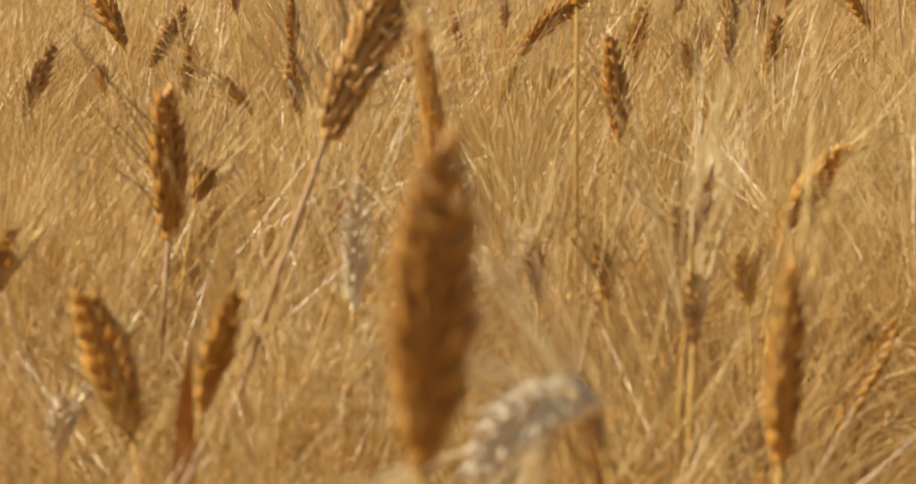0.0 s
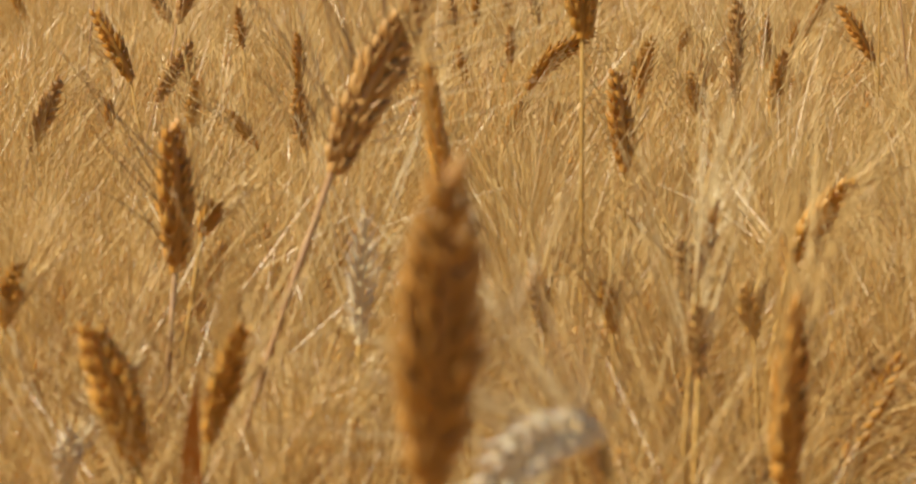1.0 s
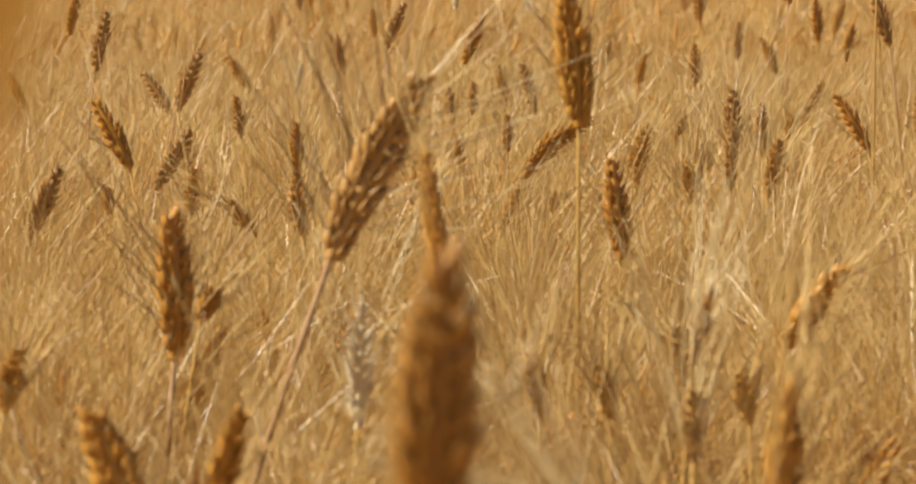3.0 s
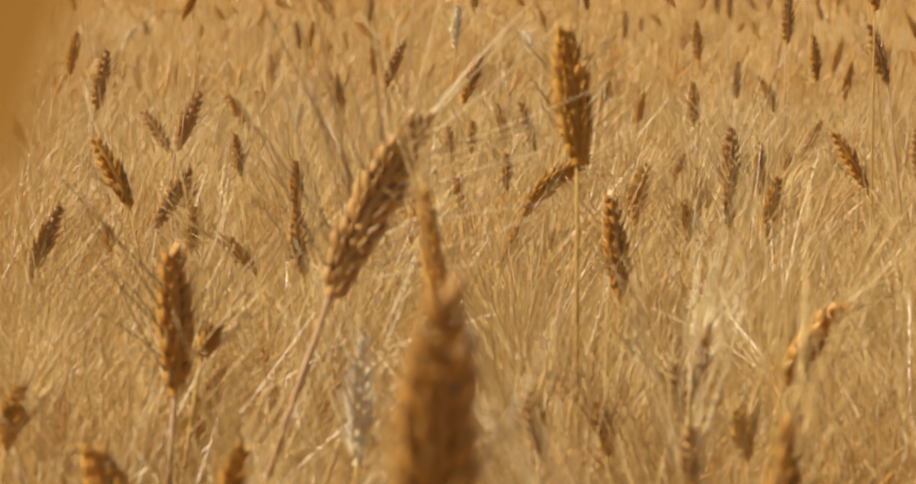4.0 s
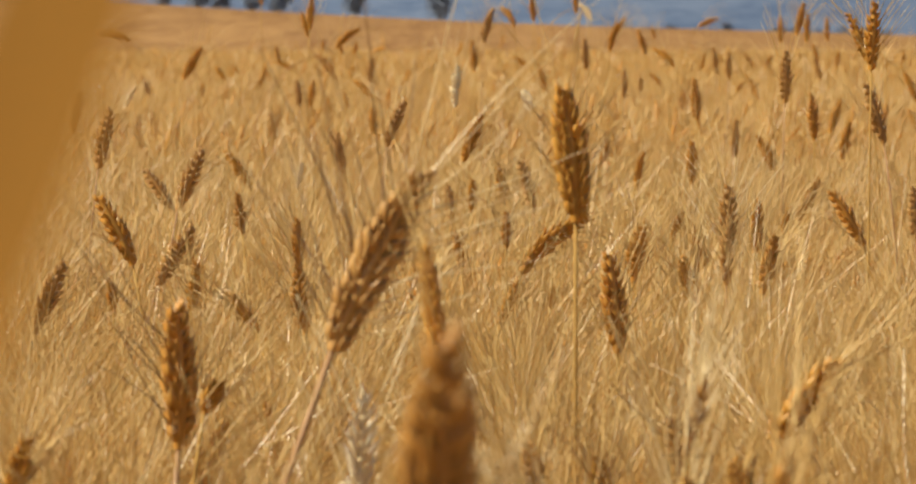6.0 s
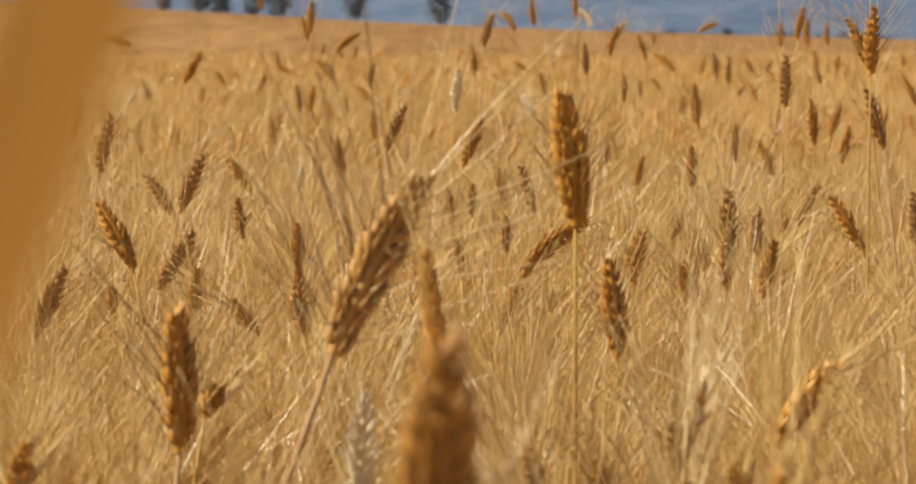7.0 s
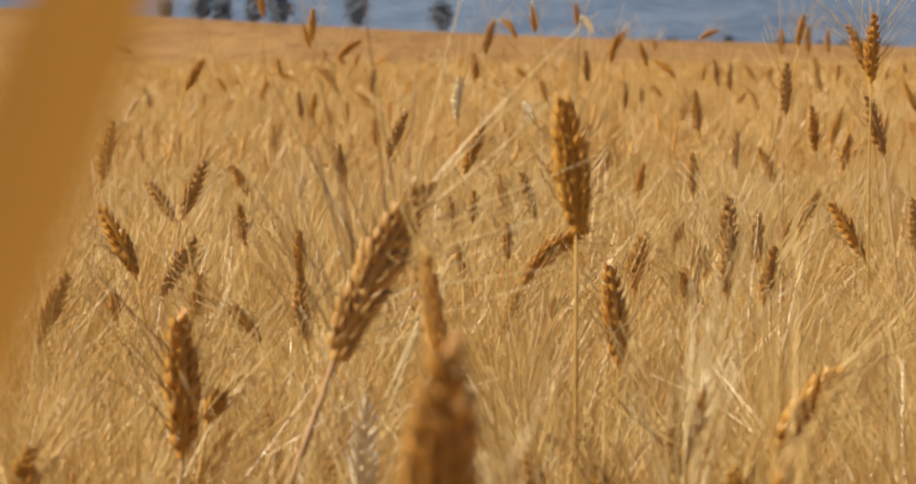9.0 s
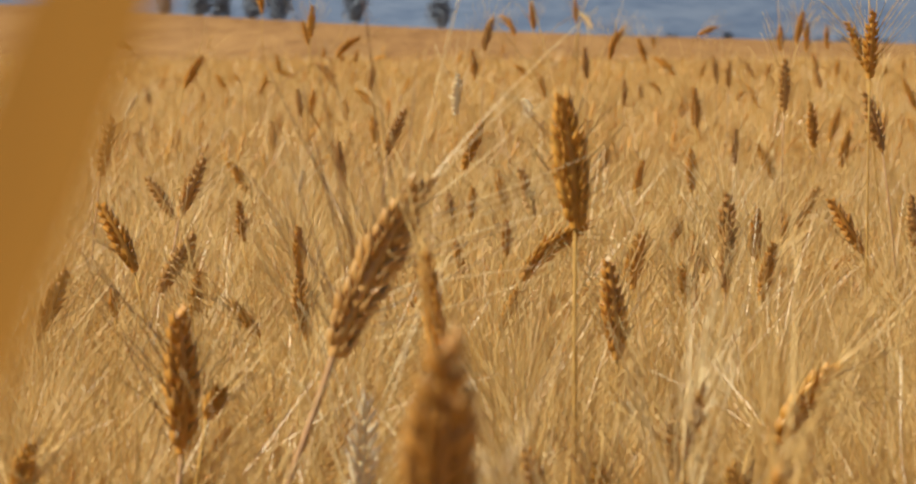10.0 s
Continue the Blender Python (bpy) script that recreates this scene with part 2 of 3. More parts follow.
def near_stalk(x, y, z, length, lean, tip_lean, stem_lean, foot_shift, tint, turn=20, count=20, awn_spread=30, awn_length=0.07, awns=22, seed=1, note="", thick=0.0017, fat=1.0, fine=True, ear_yaw=0):
    """A stalk that can be told apart: each spikelet and each awn is a piece of its own."""
    rng = random.Random(seed)
    husk_mat, stem_mat, awn_mat = TINTS[tint]
    root = stalk_root(x, y, z, stem_lean, foot_shift, tint, thick)
    spots, pts, tilts = spikelet_spots(length, lean, tip_lean, count, turn, rng)
    grow = min(1.12, max(0.52, length / 0.088)) * (1.0 if count > 15 else 1.1)
    core = [0.0043 * grow * fat * (0.55 + 0.45 * math.sin(math.pi * min(1, 0.15 + i / len(pts)))) for i in range(len(pts))]
    ear = part("ear", mesh_of("ear", *tube(pts, core, 7), [husk_mat]), root, "", pose(foot_shift, 0, z, 0, 0, ear_yaw))
    for m, u, size in spots:
        part("spikelet", SPIKELET[husk_mat, fine], ear, "", m @ Matrix.Diagonal((fat * grow, fat * grow, grow, 1)))
    for k in range(awns):
        m, u, size = spots[rng.randrange(len(spots))] if k >= count else spots[k]
        at = m @ Vector((0.004 * grow, 0, 0.012 * grow))
        out = radians(awn_spread * (1.15 - 0.45 * u) * rng.uniform(0.75, 1.15) - 23)
        w = m.to_3x3() @ Vector((math.sin(out), rng.uniform(-0.28, 0.28), math.cos(out)))
        q = w.to_track_quat("Z", "X").to_matrix().to_4x4()
        s = awn_length / 0.075 * rng.uniform(0.7, 1.2) * (0.85 + 0.2 * u)
        # lit side put into colour: right-pointing awns paler, left-pointing ones brown
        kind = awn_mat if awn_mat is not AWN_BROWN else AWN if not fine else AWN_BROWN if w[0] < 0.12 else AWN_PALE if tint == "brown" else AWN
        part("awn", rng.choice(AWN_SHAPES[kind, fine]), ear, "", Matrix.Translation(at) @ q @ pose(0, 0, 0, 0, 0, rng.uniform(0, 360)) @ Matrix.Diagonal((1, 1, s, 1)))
    return tagged(root, f"{WORDS[tint]} bearded wheat stalk {note or 'standing above the crop'}", "wheat stalk", "wheat stalks")


def awn_pieces(spots, rng, count, spread, length, thick, segs, sides, mat):
    pieces = []
    for k in range(count):
        m, u, s = spots[k % len(spots)]
        at = m @ Vector((0.004, 0, 0.0125))
        w = (m.to_3x3() @ Vector((math.sin(radians(spread * rng.uniform(0.1, 1.2))), rng.uniform(-0.35, 0.35), 1)))
        q = w.to_track_quat("Z", "X").to_matrix().to_4x4()
        l = length * rng.uniform(0.6, 1.2)
        line = awn_line(l, rng.uniform(-16, 20), segs)
        t = tube(line, [thick * (1 - 0.75 * i / segs) for i in range(segs + 1)], sides)
        pieces.append((moved(t, Matrix.Translation(at) @ q @ pose(0, 0, 0, 0, 0, rng.uniform(0, 360))), mat))
    return pieces


def stalk(x, y, z, length, lean, tip_lean, tint="gold", foot_shift=0.03, awns=18, seed=1, note="", turn=20):
    """A stalk farther off, with lighter pieces."""
    return near_stalk(x, y, z, length, lean, tip_lean, lean * 0.6, foot_shift, tint, turn, 16, 34, 0.078, awns, seed, note or "rising out of the crop", 0.0012, 1.12, False)


def blade(root, x, y, z, length, lean, width, material, label, across=(1.0, 0.25, 0)):
    """A dry leaf on a stalk, folded along its middle."""
    pts, _ = arc(length, lean, lean + 8, 6)
    v, f = ribbon(pts, [width * w for w in (0.8, 1.0, 0.95, 0.8, 0.6, 0.35, 0.05)], np.array(across))
    return part("leaf", mesh_of("leaf", v, f, [material]), root, label, pose(x - root.location[0], y - root.location[1], z))


# ---- ground, far field, hills ----
def ramp_between(a, b, v):
    t = min(1.0, max(0.0, (v - a) / (b - a)))
    return t * t * (3 - 2 * t)


def ground_height(x, y):
    r = math.hypot(x, y)
    if y < 0:
        return 0.0
    side = max(-2.0, min(2.0, x / max(r, 1) / 0.12))
    crest = 3.05 - 2.55 * side - 0.35 * math.cos(side * 2.6) 
    rise = ramp_between(70, 520, r) * crest
    fall = -4 * ramp_between(540, 1500, r)
    return rise + fall + 0.05 * noise.noise((x * 0.03, y * 0.03, 0)) * min(1, r / 40)


def polar_sheet(name, radii, steps, height, materials):
    verts, faces = [(0, 0, height(0, 0))], []
    angles = []
    for k in range(steps):
        angles.append(2 * math.pi * k / steps)
    for r in radii:
        for a in angles:
            x, y = r * math.sin(a), r * math.cos(a)
            verts.append((x, y, height(x, y)))
    for k in range(steps):
        faces.append((0, 1 + (k + 1) % steps, 1 + k))
    for i in range(len(radii) - 1):
        for k in range(steps):
            q = (k + 1) % steps
            a, b = 1 + i * steps, 1 + (i + 1) * steps
            faces.append((a + k, a + q, b + q, b + k))
    return mesh_of(name, verts, faces, materials)


ground = new("ground", polar_sheet("ground", [1.5 * 1.13 ** i for i in range(66)], 240, ground_height, [SOIL]))
tagged(ground, "dry golden-brown farmland rolling away to the skyline", "ground", kind="structure")


def hill_mesh():
    verts, faces = [], []
    n = 160
    for i in range(n + 1):
        a = radians(-70 + 140 * i / n)
        for j, r in enumerate((2600, 3000, 3400, 3800)):
            x, y = r * math.sin(a), r * math.cos(a)
            h = (-14, 60, 150, 260)[j] * (0.8 + 0.5 * noise.noise((a * 6, j * 0.7, 3))) if j else -16
            verts.append((x, y, h))
    for i in range(n):
        for j in range(3):
            a = i * 4 + j
            faces.append((a, a + 4, a + 5, a + 1))
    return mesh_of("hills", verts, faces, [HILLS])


tagged(new("backdrop", hill_mesh()), "hills along the far skyline, the blue of haze in their colour", "hills", kind="structure")


def tree(x, y, height, width, seed, leaves=TREE_LEAF_HAZED, clumps=1500):
    """A small far tree: tapered trunk with limbs, a crown of many leaf clumps."""
    rng = random.Random(seed)
    z = ground_height(x, y)
    root = new("tree")
    root.location = (x, y, z - 0.1)
    pieces = [(tube([(0, 0, 0), (0.05, 0, height * 0.3), (0, 0.05, height * 0.75)], (0.03 * height, 0.022 * height, 0.006 * height), 7), 0)]
    for k in range(7):
        a = rng.uniform(0, 6.28)
        h = height * rng.uniform(0.25, 0.6)
        e = np.array((math.cos(a) * width * 0.38, math.sin(a) * width * 0.38, h + height * 0.2))
        pieces.append((tube([(0, 0, h), e * 0.5 + np.array((0, 0, h * 0.5)), e], (0.012 * height, 0.008 * height, 0.003 * height), 5), 0))
    v, f, _ = joined(pieces)
    part("trunk", mesh_of("trunk", v, f, [BARK]), root)
    verts, faces = [], []
    while len(verts) < clumps * 4:
        p = np.array((rng.gauss(0, 0.24) * width, rng.gauss(0, 0.24) * width, height * (0.58 + rng.gauss(0, 0.18))))
        if p[2] < height * 0.16 or p[2] > height or noise.noise((p[0] * 1.1 / width * 4, p[1] / width * 4, p[2] / width * 4 + seed)) < -0.12:
            continue
        s = height * rng.uniform(0.02, 0.05)
        q = Euler((rng.uniform(0, 6), rng.uniform(0, 6), rng.uniform(0, 6))).to_matrix()
        b = len(verts)
        for c in ((-1, -0.6, 0), (1, -0.5, 0.2), (0.8, 0.7, 0), (-0.9, 0.5, -0.2)):
            verts.append(p + np.array(q @ Vector(c)) * s)
        faces.append((b, b + 1, b + 2, b + 3))
    part("crown", mesh_of("crown", verts, faces, [leaves], smooth=False), root)
    return tagged(root, "dark round-crowned tree standing beyond the far field, haze tinted into its leaves", "tree", "far trees")


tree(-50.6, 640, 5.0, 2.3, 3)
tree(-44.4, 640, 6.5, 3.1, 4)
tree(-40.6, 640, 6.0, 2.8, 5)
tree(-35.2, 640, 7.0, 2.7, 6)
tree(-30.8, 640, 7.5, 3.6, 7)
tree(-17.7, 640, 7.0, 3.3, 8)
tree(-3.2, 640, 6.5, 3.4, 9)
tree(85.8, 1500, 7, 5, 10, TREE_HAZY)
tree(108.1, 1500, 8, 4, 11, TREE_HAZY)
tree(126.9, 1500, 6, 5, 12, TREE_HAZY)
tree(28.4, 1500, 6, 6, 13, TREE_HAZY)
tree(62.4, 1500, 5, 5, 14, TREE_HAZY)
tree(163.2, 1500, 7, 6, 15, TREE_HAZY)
# low bushes and trees scattered over the plain before the hills
scatter = random.Random(31)
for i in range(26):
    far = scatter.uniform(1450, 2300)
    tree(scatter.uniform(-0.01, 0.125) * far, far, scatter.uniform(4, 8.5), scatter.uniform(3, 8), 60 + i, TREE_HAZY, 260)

# ---- the crop: masses of stalks too many to count ----
def template(rng, level, upright):
    """One whole stalk with its neck near the origin; its stem reaches down. Slots: four husks, stem, awn, leaf, pale awn."""
    upright = upright or rng.random() < 0.35
    lean = rng.gauss(8, 15) if upright else rng.gauss(34, 20)
    droop = lean + rng.choice((0, 5, 8, 15, 45) if upright else (0, 8, 15, 30, 60))
    length = rng.uniform(0.065, 0.092)
    turn = rng.uniform(0, 180)
    kind = rng.choice((1, 2, 3) if upright else (0, 1, 2, 2, 3))
    count, sides, rings, awns, segs, thick = {
        0: (18, 5, SHORT_RINGS, 62, 2, 0.0005),
        1: (12, 4, SHORT_RINGS, 22, 1, 0.00058),
        2: (0, 4, None, 14, 1, 0.0009),
        3: (0, 3, None, 6, 1, 0.0020)}[level]
    pieces = []
    if count:
        spots, _, _ = spikelet_spots(length, lean, droop, count, turn, rng)
        shape = husk(0.0165, 0.0036 if level == 0 else 0.0042, sides, rings)
        pieces += [(moved(shape, m @ Matrix.Diagonal((1.15, 1.15, 1, 1))), kind) for m, u, s in spots]
    else:
        pts, tilts = arc(length, lean, droop, 3)
        pieces.append((tube(pts, (0.0035, 0.0065, 0.006, 0.0015), sides), kind))
        spots, _, _ = spikelet_spots(length, lean, droop, 8, turn, rng)
    pieces += awn_pieces(spots, rng, awns, 34, 0.12, thick, segs, 2, 5)
    pieces += awn_pieces(spots, rng, awns // 2, 40, 0.13, thick * 1.15, segs, 2, 7)
    a = radians(lean * 0.7)
    n = {0: 6, 1: 4, 2: 3, 3: 2}[level]
    deep = 0.60 if level < 2 else 0.35
    ts = np.linspace(1, 0, n)[:, None]
    foot = np.array((rng.uniform(-0.12, 0.0), rng.uniform(-0.05, 0.05), -deep))
    pull = np.array((-math.sin(a), 0, -math.cos(a))) * 0.3
    line = ts ** 2 * foot + 2 * ts * (1 - ts) * pull
    r = {0: 0.0013, 1: 0.0014, 2: 0.002, 3: 0.0035}[level]
    pieces.append((tube(line, [r] * n, 4 if level == 0 else 3 if level == 1 else 2), 4))
    h = -rng.uniform(0.16, 0.36)
    base = np.array((0, 0, h))
    w = rng.uniform(0, 6.28)
    out = np.array((math.cos(w), math.sin(w), 0))
    l = rng.uniform(0.08, 0.2)
    strip = [base, base + out * l * 0.35 + np.array((0, 0, l * 0.45)), base + out * l * 0.7 + np.array((0, 0, l * 0.5)), base + out * l + np.array((0, 0, l * rng.uniform(-0.2, 0.45)))]
    if level > 1:
        strip = strip[::2] + strip[-1:]
    wid = [0.0018, 0.0022, 0.0016, 0.0003] if level < 2 else [0.0022, 0.0022, 0.0006]
    pieces.append((ribbon(strip, wid, np.cross(out, (0, 0, 1))), 6))
    return joined(pieces)


def crop(name, level, spots, variants, seed, label, upright=False):
    """Joins many turned and scaled copies of a few stalks into one mesh. spots: x, y, neck height."""
    rng = random.Random(seed)
    nrng = np.random.default_rng(seed)
    shapes = [template(rng, level, upright) for _ in range(variants)]
    pick = nrng.integers(0, variants, len(spots))
    all_v, all_loops, all_sizes, all_index, base = [], [], [], [], 0
    for k, (v, f, idx) in enumerate(shapes):
        sel = np.nonzero(pick == k)[0]
        if not len(sel):
            continue
        v = np.array(v)
        turn = nrng.normal(0, 0.75, len(sel))
        flip = nrng.random(len(sel)) < 0.2
        turn = np.where(flip, turn + math.pi, turn)
        size = nrng.uniform(0.85, 1.12, len(sel))
        c, s = np.cos(turn) * size, np.sin(turn) * size
        out = np.empty((len(sel), len(v), 3))
        out[:, :, 0] = c[:, None] * v[None, :, 0] - s[:, None] * v[None, :, 1] + spots[sel, 0][:, None]
        out[:, :, 1] = s[:, None] * v[None, :, 0] + c[:, None] * v[None, :, 1] + spots[sel, 1][:, None]
        out[:, :, 2] = size[:, None] * v[None, :, 2] + spots[sel, 2][:, None]
        loops = np.array([i for one in f for i in one])
        sizes = np.array([len(one) for one in f])
        all_v.append(out.reshape(-1, 3))
        all_loops.append((loops[None, :] + (base + np.arange(len(sel)) * len(v))[:, None]).ravel())
        all_sizes.append(np.tile(sizes, len(sel)))
        all_index.append(np.tile(np.array(idx), len(sel)))
        base += len(sel) * len(v)
    v, loops, sizes, idx = (np.concatenate(q) for q in (all_v, all_loops, all_sizes, all_index))
    me = bpy.data.meshes.new(name)
    me.vertices.add(len(v))
    me.vertices.foreach_set("co", v.ravel())
    me.loops.add(len(loops))
    me.loops.foreach_set("vertex_index", loops)
    me.polygons.add(len(sizes))
    me.polygons.foreach_set("loop_start", np.concatenate(([0], np.cumsum(sizes)[:-1])))
    me.polygons.foreach_set("material_index", idx)
    me.polygons.foreach_set("use_smooth", np.ones(len(sizes), bool))
    for m in CROP_SLOTS:
        me.materials.append(m)
    me.update(calc_edges=True)
    return tagged(new(name, me), label, "wheat crop", kind="stuff")


CROP_SLOTS = (CROP_HUSK, HUSK_GOLD, HUSK_UMBER, HUSK_BROWN, STEM_GOLD, CROP_AWN, LEAF, CROP_AWN_LIGHT)


def counted_crop(spots, variants, seed):
    """The nearest stalks of the crop, each a thing of its own on shared meshes."""
    rng = random.Random(seed)
    kinds = []
    for _ in range(variants):
        verts, faces, index = template(rng, 0, False)
        meshes = {}
        for name, slots in (("stem", (4,)), ("ear", (0, 1, 2, 3)), ("beard", (5, 7)), ("leaf", (6,))):
            picked = [(f, i) for f, i in zip(faces, index) if i in slots]
            used = sorted({v for f, _ in picked for v in f})
            place = {v: k for k, v in enumerate(used)}
            mats = sorted({i for _, i in picked})
            meshes[name] = mesh_of(name, [verts[v] for v in used], [tuple(place[v] for v in f) for f, _ in picked],
                                   [CROP_SLOTS[i] for i in mats], [mats.index(i) for _, i in picked])
        kinds.append(meshes)
    for x, y, z in spots:
        size = rng.uniform(0.88, 1.1)
        root = new("wheat_stalk")
        root.matrix_basis = pose(x, y, 0, 0, 0, math.degrees(rng.gauss(0, 0.75)) + (180 if rng.random() < 0.2 else 0))
        for name, me in rng.choice(kinds).items():
            piece = part(name, me, root, "", pose(0, 0, z) @ Matrix.Diagonal((size, size, size if name != "stem" else z / 0.6, 1)))
            if name in ("ear", "beard"):
                tagged(piece, kind="stuff")
        tagged(root, "golden bearded wheat stalk nodding in the dense crop", "wheat stalk", "wheat stalks")


def sown(near, far, density, half_slope, margin, seed, mean, spread, top):
    """Places in a wedge ahead of the viewpoint, with the height of the neck."""
    r = np.random.default_rng(seed)
    n = int(density * (half_slope * (far ** 2 - near ** 2) + 2 * margin * (far - near)))
    y = np.sqrt(r.uniform(near ** 2, far ** 2, n))
    x = r.uniform(-1, 1, n) * (half_slope * y + margin)
    z = np.minimum(r.normal(mean, spread, n), top - r.uniform(0, 0.05, n))
    return np.stack([x, y, z], 1)


CROP_WORDS = "dense ripe bearded wheat, golden and dry"
counted_crop(sown(1.35, 2.3, 340, 0.13, 0.1, 11, 0.56, 0.04, 0.62), 14, 21)
crop("wheat_crop", 0, sown(2.3, 3.4, 350, 0.13, 0.1, 18, 0.595, 0.04, 0.665), 16, 28, CROP_WORDS)
crop("wheat_crop", 1, sown(3.4, 8.5, 300, 0.13, 0.15, 12, 0.595, 0.04, 0.66), 16, 22, CROP_WORDS)
crop("wheat_crop", 2, sown(8.5, 20, 150, 0.13, 0.3, 13, 0.625, 0.045, 0.73), 14, 23, CROP_WORDS)
crop("wheat_crop", 3, sown(20, 46, 38, 0.14, 1.0, 14, 0.655, 0.05, 0.8), 14, 24, CROP_WORDS)


# a thin scatter of taller stalks far off, too many and too small to count
crop("tall_wheat", 1, sown(9, 34, 0.8, 0.13, 0.4, 17, 0.79, 0.06, 0.95), 14, 27, "scattered taller wheat stalks rising over the far crop", True)


def tile_spots(width, count, seed):
    r = np.random.default_rng(seed)
    return np.stack([r.uniform(-width / 2, width / 2, count), r.uniform(-width / 2, width / 2, count), r.normal(0.63, 0.045, count)], 1)


def beside(near, far, density, seed):
    """A strip of crop along both edges of the wedge."""
    r = np.random.default_rng(seed)
    n = int(density * 2 * 0.95 * (far - near))
    y = r.uniform(near, far, n)
    x = np.where(r.random(n) < 0.5, -1, 1) * (0.13 * y + 0.12 + r.uniform(0, 0.95, n))
    return np.stack([x, y, r.normal(0.63, 0.045, n)], 1)


crop("wheat_crop", 3, beside(0.7, 11, 110, 16), 12, 26, CROP_WORDS)


# the same crop to both sides and behind, in square patches on a few shared meshes
TILE = 1.5
patches = [crop("wheat_patch", 3, tile_spots(TILE, 110, 40 + i), 12, 50 + i, CROP_WORDS) for i in range(3)]
spare = random.Random(9)
used = set()
for i in range(-7, 8):
    for j in range(-6, 9):
        x, y = i * TILE, j * TILE
        ahead = y > 0.5 and abs(x) < 0.13 * y + 0.9
        if ahead or math.hypot(x, y) < 1.3 or math.hypot(x, y) > 7.6:
            continue
        k = spare.randrange(3)
        m = pose(x, y, 0, 0, 0, spare.choice((0, 90, 180, 270)))
        if k in used:
            copy_thing(patches[k], m)
        else:
            used.add(k)
            patches[k].matrix_basis = m


def canopy_height(x, y):
    r = math.hypot(x, y)
    z = 0.54 + 0.09 * ramp_between(6, 18, r)
    return z + 0.05 * noise.noise((x * 3.1, y * 3.1, 1)) + 0.04 * noise.noise((x * 11, y * 11, 5))


def canopy_mesh():
    """The tangle of leaves and lower straw under the ears: a lumpy layer over the whole field, finest ahead."""
    verts, faces = [], []
    turns = [i * 3.0 for i in range(4, 117)] + [-9.0 + 18.0 * k / 70 + 360 for k in range(71)]
    turns = sorted(set(round(t % 360, 3) for t in turns))
    rows = [0.35 * 1.024 ** i for i in range(210)]
    n = len(turns)
    for d in rows:
        for t in turns:
            x, y = d * math.sin(radians(t)), d * math.cos(radians(t))
            verts.append((x, y, canopy_height(x, y)))
    for i in range(len(rows) - 1):
        for k in range(n):
            q = (k + 1) % n
            a, b = i * n, (i + 1) * n
            faces.append((a + k, a + q, b + q, b + k))
    return mesh_of("wheat_undergrowth", verts, faces, [CANOPY])


tagged(new("wheat_undergrowth", canopy_mesh()), "tangled dry leaves and straw beneath the ears", "wheat crop", kind="stuff")

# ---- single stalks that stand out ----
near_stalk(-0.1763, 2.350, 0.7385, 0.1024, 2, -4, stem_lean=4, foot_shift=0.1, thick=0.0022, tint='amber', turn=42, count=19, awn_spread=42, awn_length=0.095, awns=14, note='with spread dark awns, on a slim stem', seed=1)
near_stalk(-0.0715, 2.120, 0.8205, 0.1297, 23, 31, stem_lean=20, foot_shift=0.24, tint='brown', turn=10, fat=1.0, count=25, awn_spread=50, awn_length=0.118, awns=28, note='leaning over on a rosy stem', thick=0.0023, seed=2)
near_stalk(-0.0067, 2.000, 0.8138, 0.0815, -11, -7, stem_lean=-6, foot_shift=-0.02, tint='gold', turn=85, count=16, fat=1.1, note='seen edge-on, slender', seed=3)
near_stalk(-0.0093, 1.000, 0.8354, 0.0930, 7, 1, stem_lean=4, foot_shift=0.03, tint='russet', turn=24, count=19, fat=0.86, awns=6, note='thick and upright close by', seed=4)
near_stalk(0.0787, 2.500, 0.8746, 0.1015, -2, -10, stem_lean=0, foot_shift=-0.005, tint='gold', turn=15, count=22, fat=0.95, awn_spread=45, awn_length=0.06, note='on a tall straight stem', thick=0.0015, seed=6)
near_stalk(0.1193, 1.950, 0.7798, 0.0475, 11, 17, stem_lean=4, foot_shift=0.02, tint='stiff', turn=70, fat=0.95, count=12, awn_spread=22, note='with pale stiff awns', seed=7)
near_stalk(0.1174, 1.900, 0.7366, 0.0420, -4, 2, stem_lean=2, foot_shift=0.01, tint='stiff', turn=10, fat=0.7, count=14, awn_spread=17, awn_length=0.095, awns=14, note='with a fan of pale awns', seed=163)
near_stalk(0.1344, 1.600, 0.7316, 0.0897, 1, 5, stem_lean=2, foot_shift=0.02, tint='umber', turn=60, count=20, awn_spread=22, awn_length=0.13, awns=30, note='narrow with long upright awns', seed=8)
near_stalk(0.2021, 2.350, 0.7458, 0.0700, 31, 43, stem_lean=12, foot_shift=0.04, tint='gold', turn=48, count=13, fat=1.25, awn_spread=42, awn_length=0.1, note='tilted with ragged spikelets', seed=9)
near_stalk(-0.1526, 1.800, 0.7107, 0.0773, -16, -20, stem_lean=-12, foot_shift=-0.05, tint='gold', turn=25, count=16, fat=1.35, awn_spread=35, note='tilted among the crop', seed=10)
leafy = near_stalk(-0.1135, 1.720, 0.7339, 0.0620, 14, 20, stem_lean=10, foot_shift=0.05, tint='gold', turn=50, count=18, awn_spread=35, note='beside a dry orange leaf', seed=11)
near_stalk(-0.2519, 2.100, 0.7365, 0.0413, 10, 18, stem_lean=8, foot_shift=0.03, tint='gold', turn=10, count=15, seed=12)
